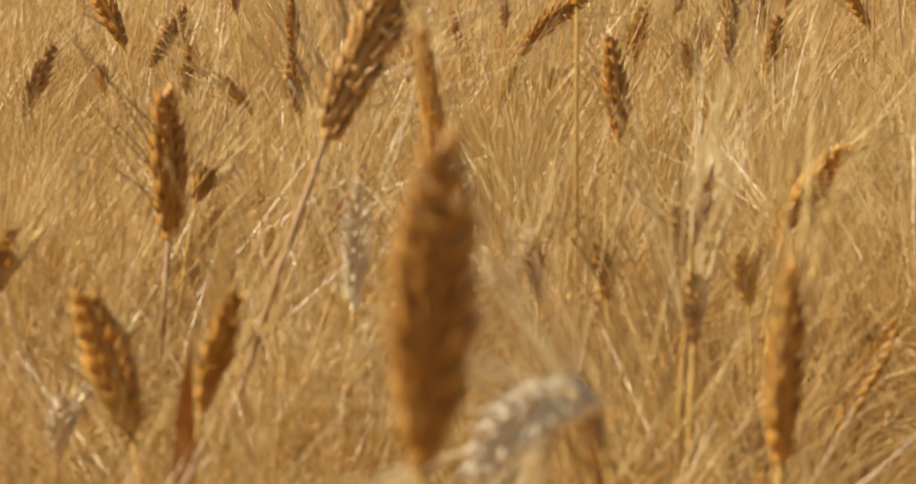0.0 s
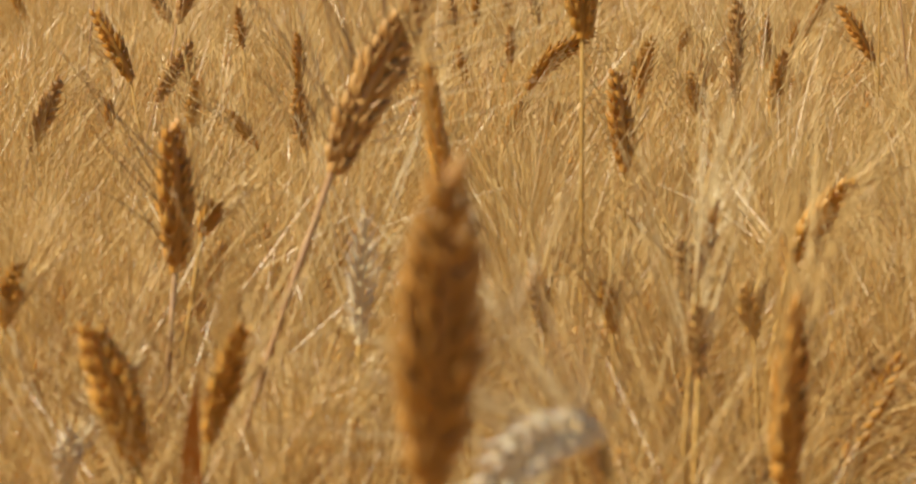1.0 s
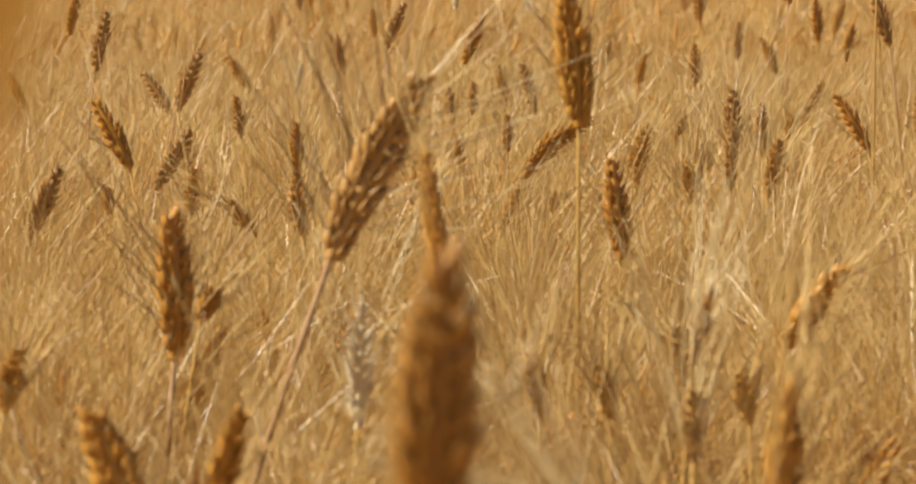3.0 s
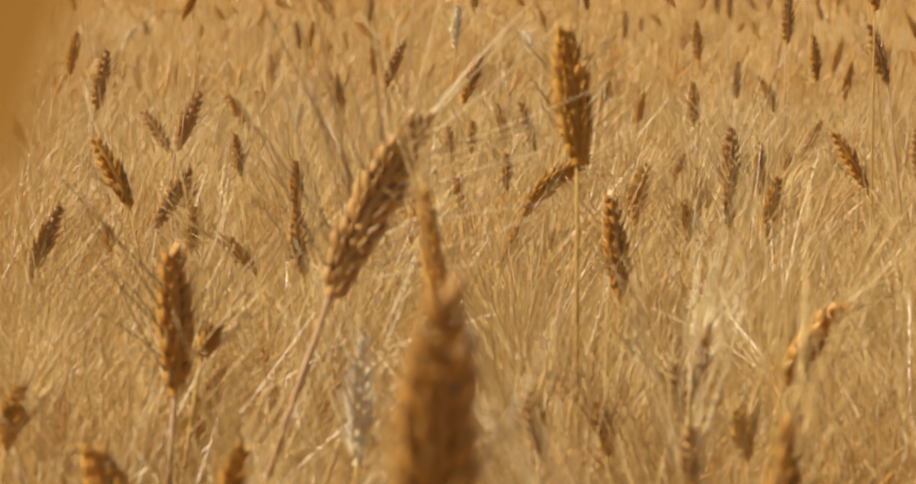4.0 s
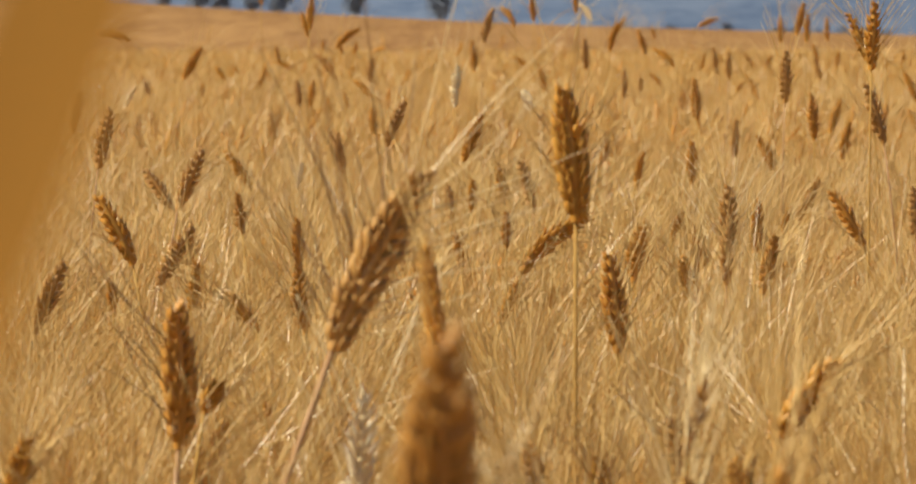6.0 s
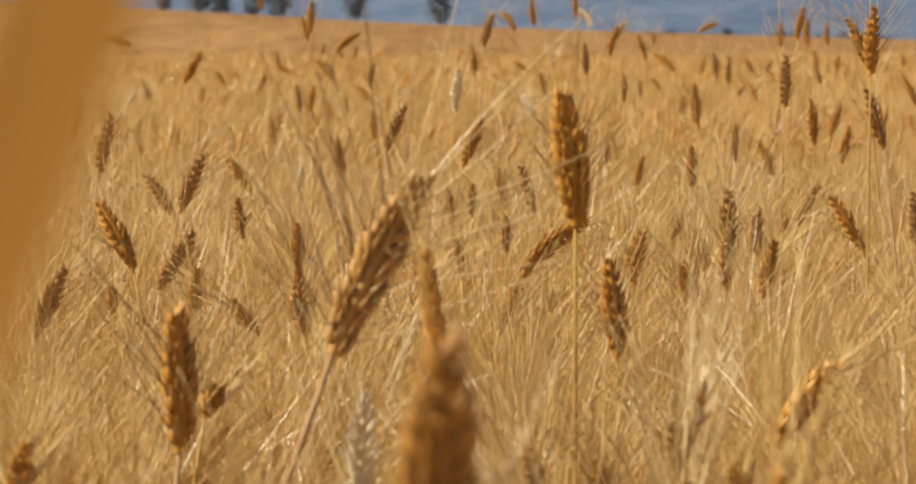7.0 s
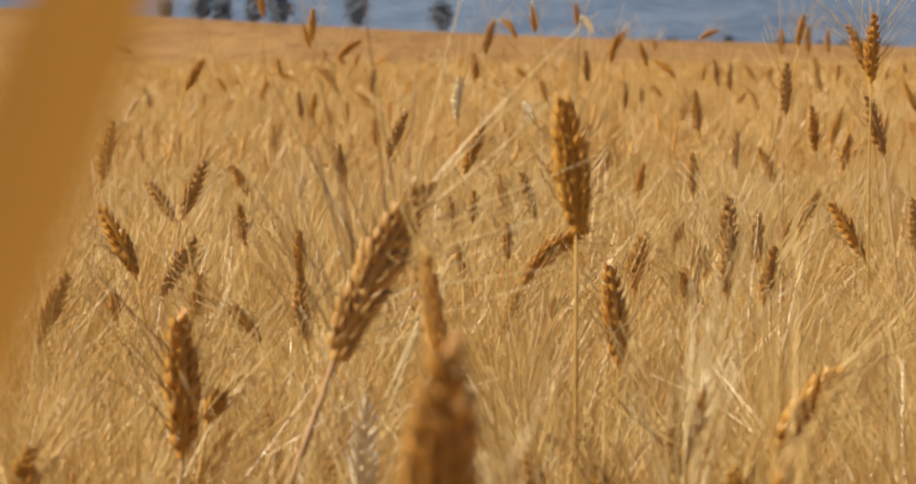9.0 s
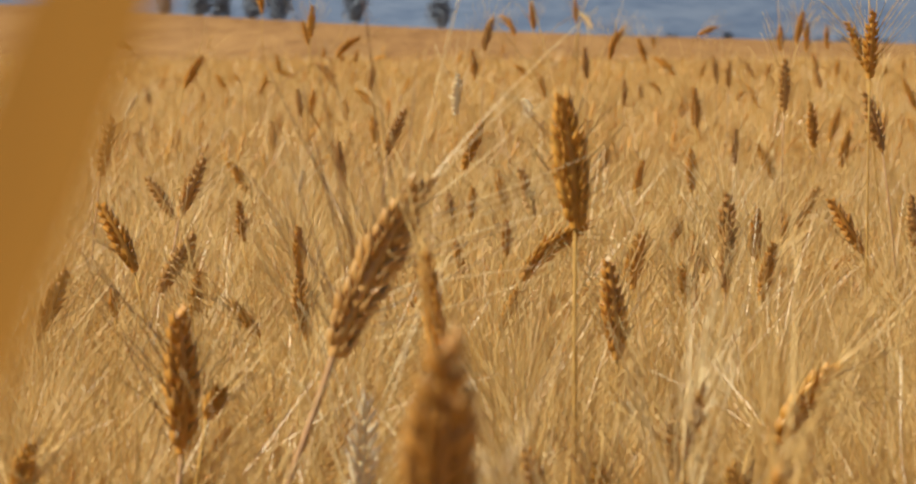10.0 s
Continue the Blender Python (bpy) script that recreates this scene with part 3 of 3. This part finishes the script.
near_stalk(-0.0575, 2.150, 0.7202, 0.0826, 2, 4, stem_lean=3, foot_shift=0.02, tint='pale', turn=15, count=18, fat=0.5, note='thin and faded', seed=13)
near_stalk(0.0459, 1.286, 0.8045, 0.0680, -70, -150, stem_lean=-14, foot_shift=-0.06, tint='pale', turn=20, count=18, awn_spread=48, awns=70, awn_length=0.075, fat=1.1, ear_yaw=38, note='bleached and fluffy, nodding over', seed=14)
near_stalk(0.0537, 1.400, 0.7536, 0.0559, -10, -22, stem_lean=-10, foot_shift=-0.04, tint='brown', turn=80, count=14, fat=0.8, awns=8, note='slim and greyed', seed=15)
near_stalk(-0.0541, 2.100, 0.6284, 0.0629, -5, -3, stem_lean=2, foot_shift=0.01, tint='gold', turn=40, count=16, note='upright in the crop', seed=16)
near_stalk(-0.1672, 2.450, 0.7501, 0.0270, 23, 27, stem_lean=10, foot_shift=0.03, tint='gold', turn=20, count=11, seed=17)
near_stalk(0.1763, 2.300, 0.7035, 0.0390, -6, -14, stem_lean=-4, foot_shift=-0.01, tint='gold', turn=20, count=13, seed=18)
near_stalk(0.1404, 2.350, 0.7186, 0.0455, -5, -13, stem_lean=-4, foot_shift=-0.01, tint='rose', turn=20, count=13, seed=19)
near_stalk(0.0495, 2.350, 0.7005, 0.0492, -5, -13, stem_lean=-4, foot_shift=-0.01, tint='gold', turn=20, count=14, seed=20)
near_stalk(0.0950, 2.400, 0.6940, 0.0386, -5, -13, stem_lean=-4, foot_shift=-0.01, tint='gold', turn=20, count=12, seed=21)
# ear added where a white glint falls, the glint put into its pale colour
near_stalk(-0.2030, 1.950, 0.6717, 0.0355, 0, 20, stem_lean=8, foot_shift=0.02, tint='pale', turn=20, count=12, note='small, its pale colour standing for a white glint', seed=22)
tiller = stalk_root(-0.0480, 0.330, 0.9660, 14, 0.05, 'gold', 0.0014)
blade(tiller, -0.0480, 0.330, 0.9660, 0.1200, 19, 0.0096, LEAF_HONEY, 'broad honey-coloured dry leaf', (0.75, -0.66, 0))
tagged(tiller, "dry wheat tiller with one broad sunlit leaf, very close by", "wheat stalk", "wheat stalks")
blade(leafy, -0.1194, 1.7, 0.6979, 0.0679, -2, 0.0050, LEAF_ORANGE, 'bright orange dry leaf')
stalk(-0.4451, 4.612, 0.8340, 0.0850, 12, 12, tint='brown', foot_shift=0.013, seed=23)
stalk(-0.6735, 6.496, 0.8273, 0.0850, 11, 11, tint='gold', foot_shift=0.012, seed=24)
stalk(-1.1449, 11.189, 0.8916, 0.0850, -14, -14, tint='gold', foot_shift=-0.015, seed=25)
stalk(-0.3248, 3.723, 0.7696, 0.0870, -21, -33, tint='gold', foot_shift=-0.03, seed=26)
stalk(-0.4189, 5.497, 0.7375, 0.0860, -31, -37, tint='brown', foot_shift=-0.04, seed=27)
stalk(-0.3261, 4.342, 0.7961, 0.0857, 21, 25, tint='brown', foot_shift=0.026, seed=28)
stalk(-0.3252, 4.031, 0.7283, 0.0857, 29, 33, tint='brown', foot_shift=0.037, seed=29)
stalk(-0.3982, 3.492, 0.7196, 0.0824, 22, 26, tint='rose', foot_shift=0.026, seed=30)
stalk(-0.5648, 7.662, 0.9066, 0.0860, 28, 34, tint='gold', foot_shift=0.035, seed=31)
stalk(-0.6549, 10.101, 0.7204, 0.0705, 36, 42, tint='pale', foot_shift=0.049, seed=32)
stalk(-0.3568, 6.394, 0.7378, 0.0860, -31, -37, tint='gold', foot_shift=-0.041, seed=33)
stalk(-0.2919, 6.747, 0.7202, 0.0543, 9, 13, tint='pale', foot_shift=0.012, seed=34)
stalk(-0.2288, 7.449, 0.7202, 0.0703, -6, -6, tint='brown', foot_shift=-0.006, seed=35)
stalk(-0.1140, 5.964, 0.8209, 0.0884, 13, 33, tint='brown', foot_shift=0.025, seed=36)
stalk(-0.2323, 14.000, 0.7702, 0.0627, 34, 18, tint='pale', foot_shift=0.024, seed=37)
stalk(0.0068, 5.423, 0.8150, 0.0857, 20, 24, tint='gold', foot_shift=0.024, seed=38)
stalk(0.0728, 11.067, 0.7317, 0.0925, 88, 132, tint='gold', foot_shift=0.092, seed=39)
stalk(-0.0064, 6.765, 0.8678, 0.0850, 4, 4, tint='pale', foot_shift=0.004, seed=40)
stalk(0.0570, 8.283, 0.9806, 0.0891, 4, 28, tint='rose', foot_shift=0.017, seed=41)
stalk(0.1883, 12.544, 1.0235, 0.0935, -9, -59, tint='gold', foot_shift=-0.04, seed=42)
stalk(0.2056, 10.195, 1.0350, 0.0857, -3, -7, tint='gold', foot_shift=-0.006, seed=43)
stalk(0.3891, 12.322, 1.0654, 0.0850, -3, -3, tint='gold', foot_shift=-0.003, seed=44)
stalk(0.4508, 14.000, 1.1092, 0.0927, 116, 166, tint='pale', foot_shift=0.048, seed=45)
stalk(0.2996, 8.744, 0.9153, 0.0850, -3, -3, tint='brown', foot_shift=-0.003, seed=46)
stalk(0.3857, 9.520, 0.9554, 0.0867, 10, 20, tint='gold', foot_shift=0.016, seed=47)
stalk(0.5409, 12.904, 0.9899, 0.0867, 23, 33, tint='gold', foot_shift=0.032, seed=48)
stalk(0.5318, 10.591, 0.9388, 0.0867, -12, -22, tint='gold', foot_shift=-0.018, seed=49)
stalk(0.6059, 10.466, 0.9068, 0.0918, -30, -70, tint='gold', foot_shift=-0.073, seed=50)
stalk(0.7357, 14.000, 0.9781, 0.0552, -7, -7, tint='gold', foot_shift=-0.006, seed=51)
stalk(0.4387, 9.868, 0.8303, 0.0850, 0, 0, tint='brown', foot_shift=0.0, seed=52)
stalk(0.6837, 14.000, 0.7811, 0.0768, -2, -2, tint='brown', foot_shift=-0.002, seed=53)
stalk(0.4329, 6.776, 0.8432, 0.0850, -3, -3, tint='umber', foot_shift=-0.003, seed=54)
stalk(0.7171, 10.369, 0.8866, 0.0864, -3, -11, tint='brown', foot_shift=-0.007, seed=55)
stalk(0.7544, 10.435, 0.8744, 0.0850, 1, 1, tint='brown', foot_shift=0.001, seed=56)
stalk(0.4737, 5.423, 0.9000, 0.0850, 2, 2, tint='rose', foot_shift=0.002, seed=57)
stalk(0.9218, 10.820, 0.7208, 0.0860, 2, 8, tint='gold', foot_shift=0.005, seed=58)
stalk(0.5936, 6.224, 0.8228, 0.0860, -1, -7, tint='umber', foot_shift=-0.004, seed=59)
stalk(0.8179, 8.211, 0.7817, 0.0864, 14, 22, tint='gold', foot_shift=0.019, seed=60)
stalk(0.7485, 7.283, 0.7550, 0.0864, 8, 16, tint='gold', foot_shift=0.012, seed=61)
stalk(0.5202, 4.562, 0.8665, 0.0857, -15, -19, tint='brown', foot_shift=-0.018, seed=62)
stalk(0.6258, 5.731, 0.9597, 0.0877, -14, -30, tint='gold', foot_shift=-0.024, seed=63)
stalk(0.4605, 4.169, 0.9596, 0.0857, 1, 5, tint='gold', foot_shift=0.003, seed=64)
stalk(0.7732, 8.539, 0.9973, 0.0860, 10, 16, tint='gold', foot_shift=0.014, seed=65)
stalk(0.9370, 10.853, 0.9745, 0.0850, -1, -1, tint='gold', foot_shift=-0.001, seed=66)
stalk(0.9193, 9.861, 0.9769, 0.0850, 2, 2, tint='gold', foot_shift=0.002, seed=67)
stalk(1.2189, 12.332, 0.9769, 0.0864, -5, 3, tint='gold', foot_shift=-0.001, seed=68)
stalk(0.4050, 6.461, 0.7401, 0.0850, -1, -1, tint='gold', foot_shift=-0.001, seed=69)
stalk(0.5344, 7.226, 0.7592, 0.0850, 3, 3, tint='rose', foot_shift=0.003, seed=70)
stalk(0.5923, 6.974, 0.7413, 0.0864, -22, -30, tint='gold', foot_shift=-0.029, seed=71)
stalk(0.5081, 5.587, 0.7200, 0.0804, 25, 31, tint='umber', foot_shift=0.032, seed=72)
stalk(0.4838, 4.445, 0.7480, 0.0864, -28, -36, tint='umber', foot_shift=-0.037, seed=73)
stalk(0.2726, 3.793, 0.7712, 0.0850, 2, 2, tint='stiff', foot_shift=0.002, seed=74)
stalk(0.3859, 4.768, 0.7199, 0.0697, -5, -5, tint='gold', foot_shift=-0.005, seed=75)
stalk(0.3467, 4.257, 0.7198, 0.0512, 15, 21, tint='gold', foot_shift=0.02, seed=76)
stalk(0.1320, 3.088, 0.7358, 0.0940, -2, -8, tint='umber', foot_shift=-0.005, awns=24, seed=77)
stalk(0.1971, 4.361, 0.7198, 0.0647, 13, 19, tint='gold', foot_shift=0.017, seed=78)
near_stalk(0.0620, 3.623, 0.7684, 0.0960, 32, 68, stem_lean=20, foot_shift=0.072, tint='gold', turn=30, count=18, fat=1.1, awn_spread=40, awn_length=0.09, awns=24, note='arching over to one side', thick=0.0012, fine=False, seed=79)
stalk(0.0395, 3.540, 0.7196, 0.0578, 21, 21, tint='gold', foot_shift=0.024, seed=80)
stalk(0.1120, 5.580, 0.7362, 0.0867, -10, -20, tint='brown', foot_shift=-0.016, seed=81)
stalk(0.0741, 6.060, 0.7201, 0.0824, -7, -11, tint='gold', foot_shift=-0.01, seed=82)
stalk(0.0654, 4.966, 0.7199, 0.0482, -2, -2, tint='gold', foot_shift=-0.002, seed=83)
stalk(0.0278, 5.920, 0.7201, 0.0473, -11, -11, tint='gold', foot_shift=-0.012, seed=84)
stalk(0.1866, 5.920, 0.7201, 0.0371, 0, 0, tint='gold', foot_shift=0.0, seed=85)
stalk(0.3038, 7.946, 0.7203, 0.0629, 17, 23, tint='umber', foot_shift=0.022, seed=86)
stalk(0.3215, 6.747, 0.7202, 0.0728, 7, 13, tint='gold', foot_shift=0.011, seed=87)
stalk(0.2520, 3.887, 0.7197, 0.0591, -14, -24, tint='gold', foot_shift=-0.021, seed=88)
stalk(0.2988, 4.470, 0.7199, 0.0543, -15, -15, tint='gold', foot_shift=-0.016, seed=89)
stalk(-0.1429, 3.472, 0.7196, 0.0650, -5, -11, tint='gold', foot_shift=-0.008, seed=90)
stalk(-0.1935, 4.584, 0.7199, 0.0612, -5, -5, tint='brown', foot_shift=-0.005, seed=91)
stalk(-0.1890, 3.519, 0.7196, 0.0417, -32, -40, tint='gold', foot_shift=-0.044, seed=92)
stalk(-0.2695, 3.764, 0.7197, 0.0559, 4, 10, tint='gold', foot_shift=0.008, seed=93)
stalk(-0.3254, 4.470, 0.7199, 0.0370, 14, 20, tint='brown', foot_shift=0.018, seed=94)
stalk(-0.7022, 6.060, 0.7201, 0.0734, -19, -27, tint='gold', foot_shift=-0.026, seed=95)
stalk(-0.5708, 10.835, 1.0845, 0.0850, -3, -3, tint='gold', foot_shift=-0.004, seed=96)
stalk(-0.3470, 8.736, 1.0109, 0.0850, 4, 4, tint='gold', foot_shift=0.004, seed=97)
stalk(-0.4519, 11.244, 0.9912, 0.0864, -9, -17, tint='gold', foot_shift=-0.014, seed=98)
stalk(-0.7895, 8.091, 1.0000, 0.0925, 78, 122, tint='gold', foot_shift=0.132, seed=99)
stalk(-0.7515, 14.000, 0.7987, 0.0804, 24, 40, tint='gold', foot_shift=0.038, seed=100)
stalk(-0.6702, 14.000, 0.8906, 0.0730, -8, -16, tint='gold', foot_shift=-0.013, seed=101)
stalk(-0.4317, 10.175, 0.7964, 0.0860, -3, -9, tint='brown', foot_shift=-0.007, seed=102)
stalk(-0.4262, 10.718, 0.7905, 0.0864, 5, 13, tint='gold', foot_shift=0.01, seed=103)
stalk(-0.6221, 14.000, 0.8687, 0.0791, -55, -83, tint='gold', foot_shift=-0.064, seed=104)
stalk(-0.3850, 11.384, 0.7294, 0.0850, -10, -10, tint='gold', foot_shift=-0.01, seed=105)
stalk(-0.3653, 12.409, 0.7322, 0.0860, -8, -14, tint='gold', foot_shift=-0.011, seed=106)
stalk(-0.2699, 11.422, 0.8482, 0.0884, -2, 18, tint='brown', foot_shift=0.009, seed=107)
stalk(-0.3200, 9.789, 0.9617, 0.0918, 31, 71, tint='gold', foot_shift=0.074, seed=108)
stalk(-0.5081, 14.000, 0.9387, 0.0496, 7, 13, tint='gold', foot_shift=0.008, seed=109)
stalk(-0.4358, 14.000, 0.9234, 0.0373, -3, -3, tint='gold', foot_shift=-0.002, seed=110)
stalk(-0.3898, 14.000, 0.9169, 0.0635, 9, 15, tint='gold', foot_shift=0.012, seed=111)
stalk(-0.2715, 14.000, 0.9453, 0.0717, -85, -135, tint='gold', foot_shift=-0.056, seed=112)
stalk(-0.4621, 9.335, 0.7255, 0.0857, -2, -6, tint='brown', foot_shift=-0.004, seed=113)
stalk(-0.9621, 14.000, 0.7483, 0.0769, 3, 3, tint='gold', foot_shift=0.003, seed=114)
stalk(-0.8979, 12.306, 0.7210, 0.0891, 21, 45, tint='gold', foot_shift=0.039, seed=115)
stalk(-0.8742, 14.000, 0.8249, 0.0754, -30, -38, tint='gold', foot_shift=-0.038, seed=116)
stalk(-0.8193, 14.000, 0.8468, 0.0446, -33, -41, tint='gold', foot_shift=-0.024, seed=117)
stalk(0.0395, 9.026, 0.9083, 0.0850, -4, -4, tint='gold', foot_shift=-0.004, seed=118)
stalk(0.0131, 14.000, 0.9672, 0.0657, -174, -134, tint='gold', foot_shift=-0.024, seed=119)
stalk(0.2445, 10.555, 0.8383, 0.0864, -9, -17, tint='gold', foot_shift=-0.014, seed=120)
stalk(0.2059, 14.000, 0.9125, 0.0724, 102, 152, tint='gold', foot_shift=0.048, seed=121)
stalk(0.8653, 13.464, 1.0252, 0.0877, 59, 75, tint='gold', foot_shift=0.074, seed=122)
stalk(1.1088, 14.000, 0.7702, 0.0692, -11, -19, tint='gold', foot_shift=-0.016, seed=123)
stalk(1.1522, 14.000, 0.8687, 0.0645, 11, 41, tint='gold', foot_shift=0.024, seed=124)
stalk(1.4390, 13.243, 0.7205, 0.0755, -16, -16, tint='gold', foot_shift=-0.017, seed=125)
stalk(1.6668, 14.000, 0.8906, 0.0552, 7, 7, tint='gold', foot_shift=0.006, seed=126)
stalk(1.1173, 9.104, 0.8363, 0.0864, -19, -27, tint='gold', foot_shift=-0.025, seed=127)
stalk(1.3028, 10.517, 0.7204, 0.0861, -25, -33, tint='gold', foot_shift=-0.033, seed=128)
stalk(0.6257, 5.108, 0.7200, 0.0800, -2, -2, tint='brown', foot_shift=-0.002, seed=129)
stalk(1.6013, 14.000, 0.8687, 0.0549, 2, 2, tint='gold', foot_shift=0.002, seed=130)
stalk(1.4151, 14.000, 0.8687, 0.0779, 10, 10, tint='gold', foot_shift=0.01, seed=131)
stalk(1.3492, 14.000, 0.8906, 0.0811, -12, -20, tint='gold', foot_shift=-0.017, seed=132)
stalk(-0.0104, 5.501, 0.7200, 0.0657, -2, -8, tint='brown', foot_shift=-0.006, seed=133)
stalk(0.0042, 4.470, 0.7199, 0.0503, -7, -13, tint='gold', foot_shift=-0.01, seed=134)
stalk(-0.2220, 9.842, 0.7306, 0.0850, -4, -4, tint='gold', foot_shift=-0.004, seed=135)
stalk(-0.1878, 10.517, 0.7204, 0.0512, 7, 15, tint='gold', foot_shift=0.012, seed=136)
stalk(-0.3481, 3.764, 0.7197, 0.0326, -5, -5, tint='gold', foot_shift=-0.005, seed=137)
stalk(-1.0131, 11.174, 0.7204, 0.0619, -8, -8, tint='gold', foot_shift=-0.009, seed=138)
stalk(-0.9823, 9.168, 0.7203, 0.0440, 5, 11, tint='gold', foot_shift=0.008, seed=139)
stalk(-0.8018, 9.410, 0.7203, 0.0535, -10, -16, tint='gold', foot_shift=-0.014, seed=140)
stalk(0.3246, 3.438, 0.7196, 0.0485, -119, -139, tint='gold', foot_shift=-0.073, seed=141)
stalk(0.0932, 3.804, 0.7197, 0.0249, 11, 17, tint='gold', foot_shift=0.015, seed=142)
stalk(0.9113, 14.000, 0.8687, 0.0676, 9, 13, tint='gold', foot_shift=0.012, seed=143)
stalk(-0.1840, 14.000, 0.8687, 0.0805, -172, -132, tint='gold', foot_shift=-0.032, seed=144)
stalk(0.4556, 12.330, 0.7204, 0.0526, 19, 25, tint='gold', foot_shift=0.02, seed=145)
stalk(0.7581, 14.000, 0.8030, 0.0528, -23, -39, tint='gold', foot_shift=-0.024, seed=146)
stalk(1.0430, 14.000, 0.7811, 0.0566, 29, 45, tint='gold', foot_shift=0.03, seed=147)
stalk(-0.9870, 11.021, 0.7794, 0.0864, 25, 33, tint='pale', foot_shift=0.033, seed=148)
stalk(-0.8816, 10.216, 0.7204, 0.0655, 8, 12, tint='brown', foot_shift=0.01, seed=149)
stalk(-1.0685, 12.904, 0.7821, 0.0860, -15, -21, tint='brown', foot_shift=-0.019, seed=150)
stalk(0.3338, 6.573, 0.7201, 0.0869, 120, 148, tint='gold', foot_shift=0.061, seed=151)
stalk(-0.3673, 9.623, 0.9474, 0.0925, 121, 165, tint='brown', foot_shift=0.045, seed=152)
stalk(-0.3238, 11.624, 0.8546, 0.0877, 125, 141, tint='gold', foot_shift=0.064, seed=153)
stalk(0.7185, 14.000, 0.8468, 0.0548, 111, 135, tint='gold', foot_shift=0.04, seed=154)
stalk(0.7911, 12.955, 0.7204, 0.0827, 7, 11, tint='gold', foot_shift=0.009, seed=155)
stalk(1.1997, 12.345, 0.8456, 0.0864, -13, -21, tint='brown', foot_shift=-0.019, seed=156)
stalk(1.1084, 14.000, 0.8687, 0.0786, -25, -37, tint='brown', foot_shift=-0.036, seed=157)
stalk(-0.7206, 14.000, 0.8950, 0.0778, -173, -149, tint='gold', foot_shift=-0.021, seed=158)
stalk(-0.2652, 11.762, 0.7204, 0.0527, 13, 21, tint='brown', foot_shift=0.016, seed=159)
stalk(0.3955, 11.174, 0.7204, 0.0645, -13, -19, tint='gold', foot_shift=-0.017, seed=160)
stalk(-0.4907, 14.000, 0.8468, 0.0610, -177, -147, tint='gold', foot_shift=-0.016, seed=161)
stalk(0.1797, 3.837, 0.7451, 0.0722, 9, 16, tint='umber', foot_shift=0.013, turn=35, awns=22, seed=200)
stalk(0.2211, 3.581, 0.7452, 0.0431, -15, -8, tint='gold', foot_shift=-0.015, turn=20, awns=22, seed=201)
stalk(0.2524, 3.948, 0.7451, 0.0604, -5, 2, tint='umber', foot_shift=-0.003, turn=60, awns=22, seed=202)
stalk(0.3462, 4.350, 0.7451, 0.0696, 1, 8, tint='gold', foot_shift=0.003, turn=30, awns=22, seed=203)
stalk(0.2985, 3.663, 0.7452, 0.0666, 10, 17, tint='umber', foot_shift=0.015, turn=15, awns=22, seed=204)
stalk(0.2722, 3.784, 0.7451, 0.0780, -1, 6, tint='rose', foot_shift=0.002, turn=40, awns=22, seed=205)
stalk(0.3049, 6.407, 0.745, 0.0629, 11, 18, tint='gold', foot_shift=0.015, turn=50, awns=22, seed=206)
stalk(0.0183, 5.353, 0.7451, 0.0533, 0, 7, tint='gold', foot_shift=0.002, turn=20, awns=22, seed=207)
stalk(0.057, 4.446, 0.7451, 0.0490, -2, 5, tint='umber', foot_shift=0.000, turn=30, awns=22, seed=208)
stalk(0.2665, 4.649, 0.7451, 0.0423, 19, 26, tint='gold', foot_shift=0.025, turn=20, awns=22, seed=209)
stalk(-0.1723, 4.027, 0.7451, 0.0630, -5, 2, tint='gold', foot_shift=-0.003, turn=30, awns=22, seed=210)
stalk(-0.1366, 3.226, 0.7452, 0.0608, -5, 2, tint='umber', foot_shift=-0.004, turn=15, awns=22, seed=211)
stalk(-0.1792, 3.264, 0.7453, 0.0373, -38, -31, tint='gold', foot_shift=-0.043, turn=40, awns=22, seed=212)
stalk(-0.2331, 7.330, 0.745, 0.0705, -6, 1, tint='brown', foot_shift=-0.005, turn=25, awns=22, seed=213)
stalk(-0.2751, 4.757, 0.7451, 0.0597, -10, -3, tint='umber', foot_shift=-0.010, turn=30, awns=22, seed=214)
stalk(0.4119, 4.730, 0.7451, 0.0448, 11, 18, tint='gold', foot_shift=0.016, turn=25, awns=22, seed=215)
near_stalk(0.1421, 8.500, 0.8700, 0.0560, 124, 190, stem_lean=25, foot_shift=0.01, tint='pale', turn=10, count=14, awn_spread=60, awn_length=0.05, awns=30, note='bleached white, nodding over', fat=1.5, seed=162)
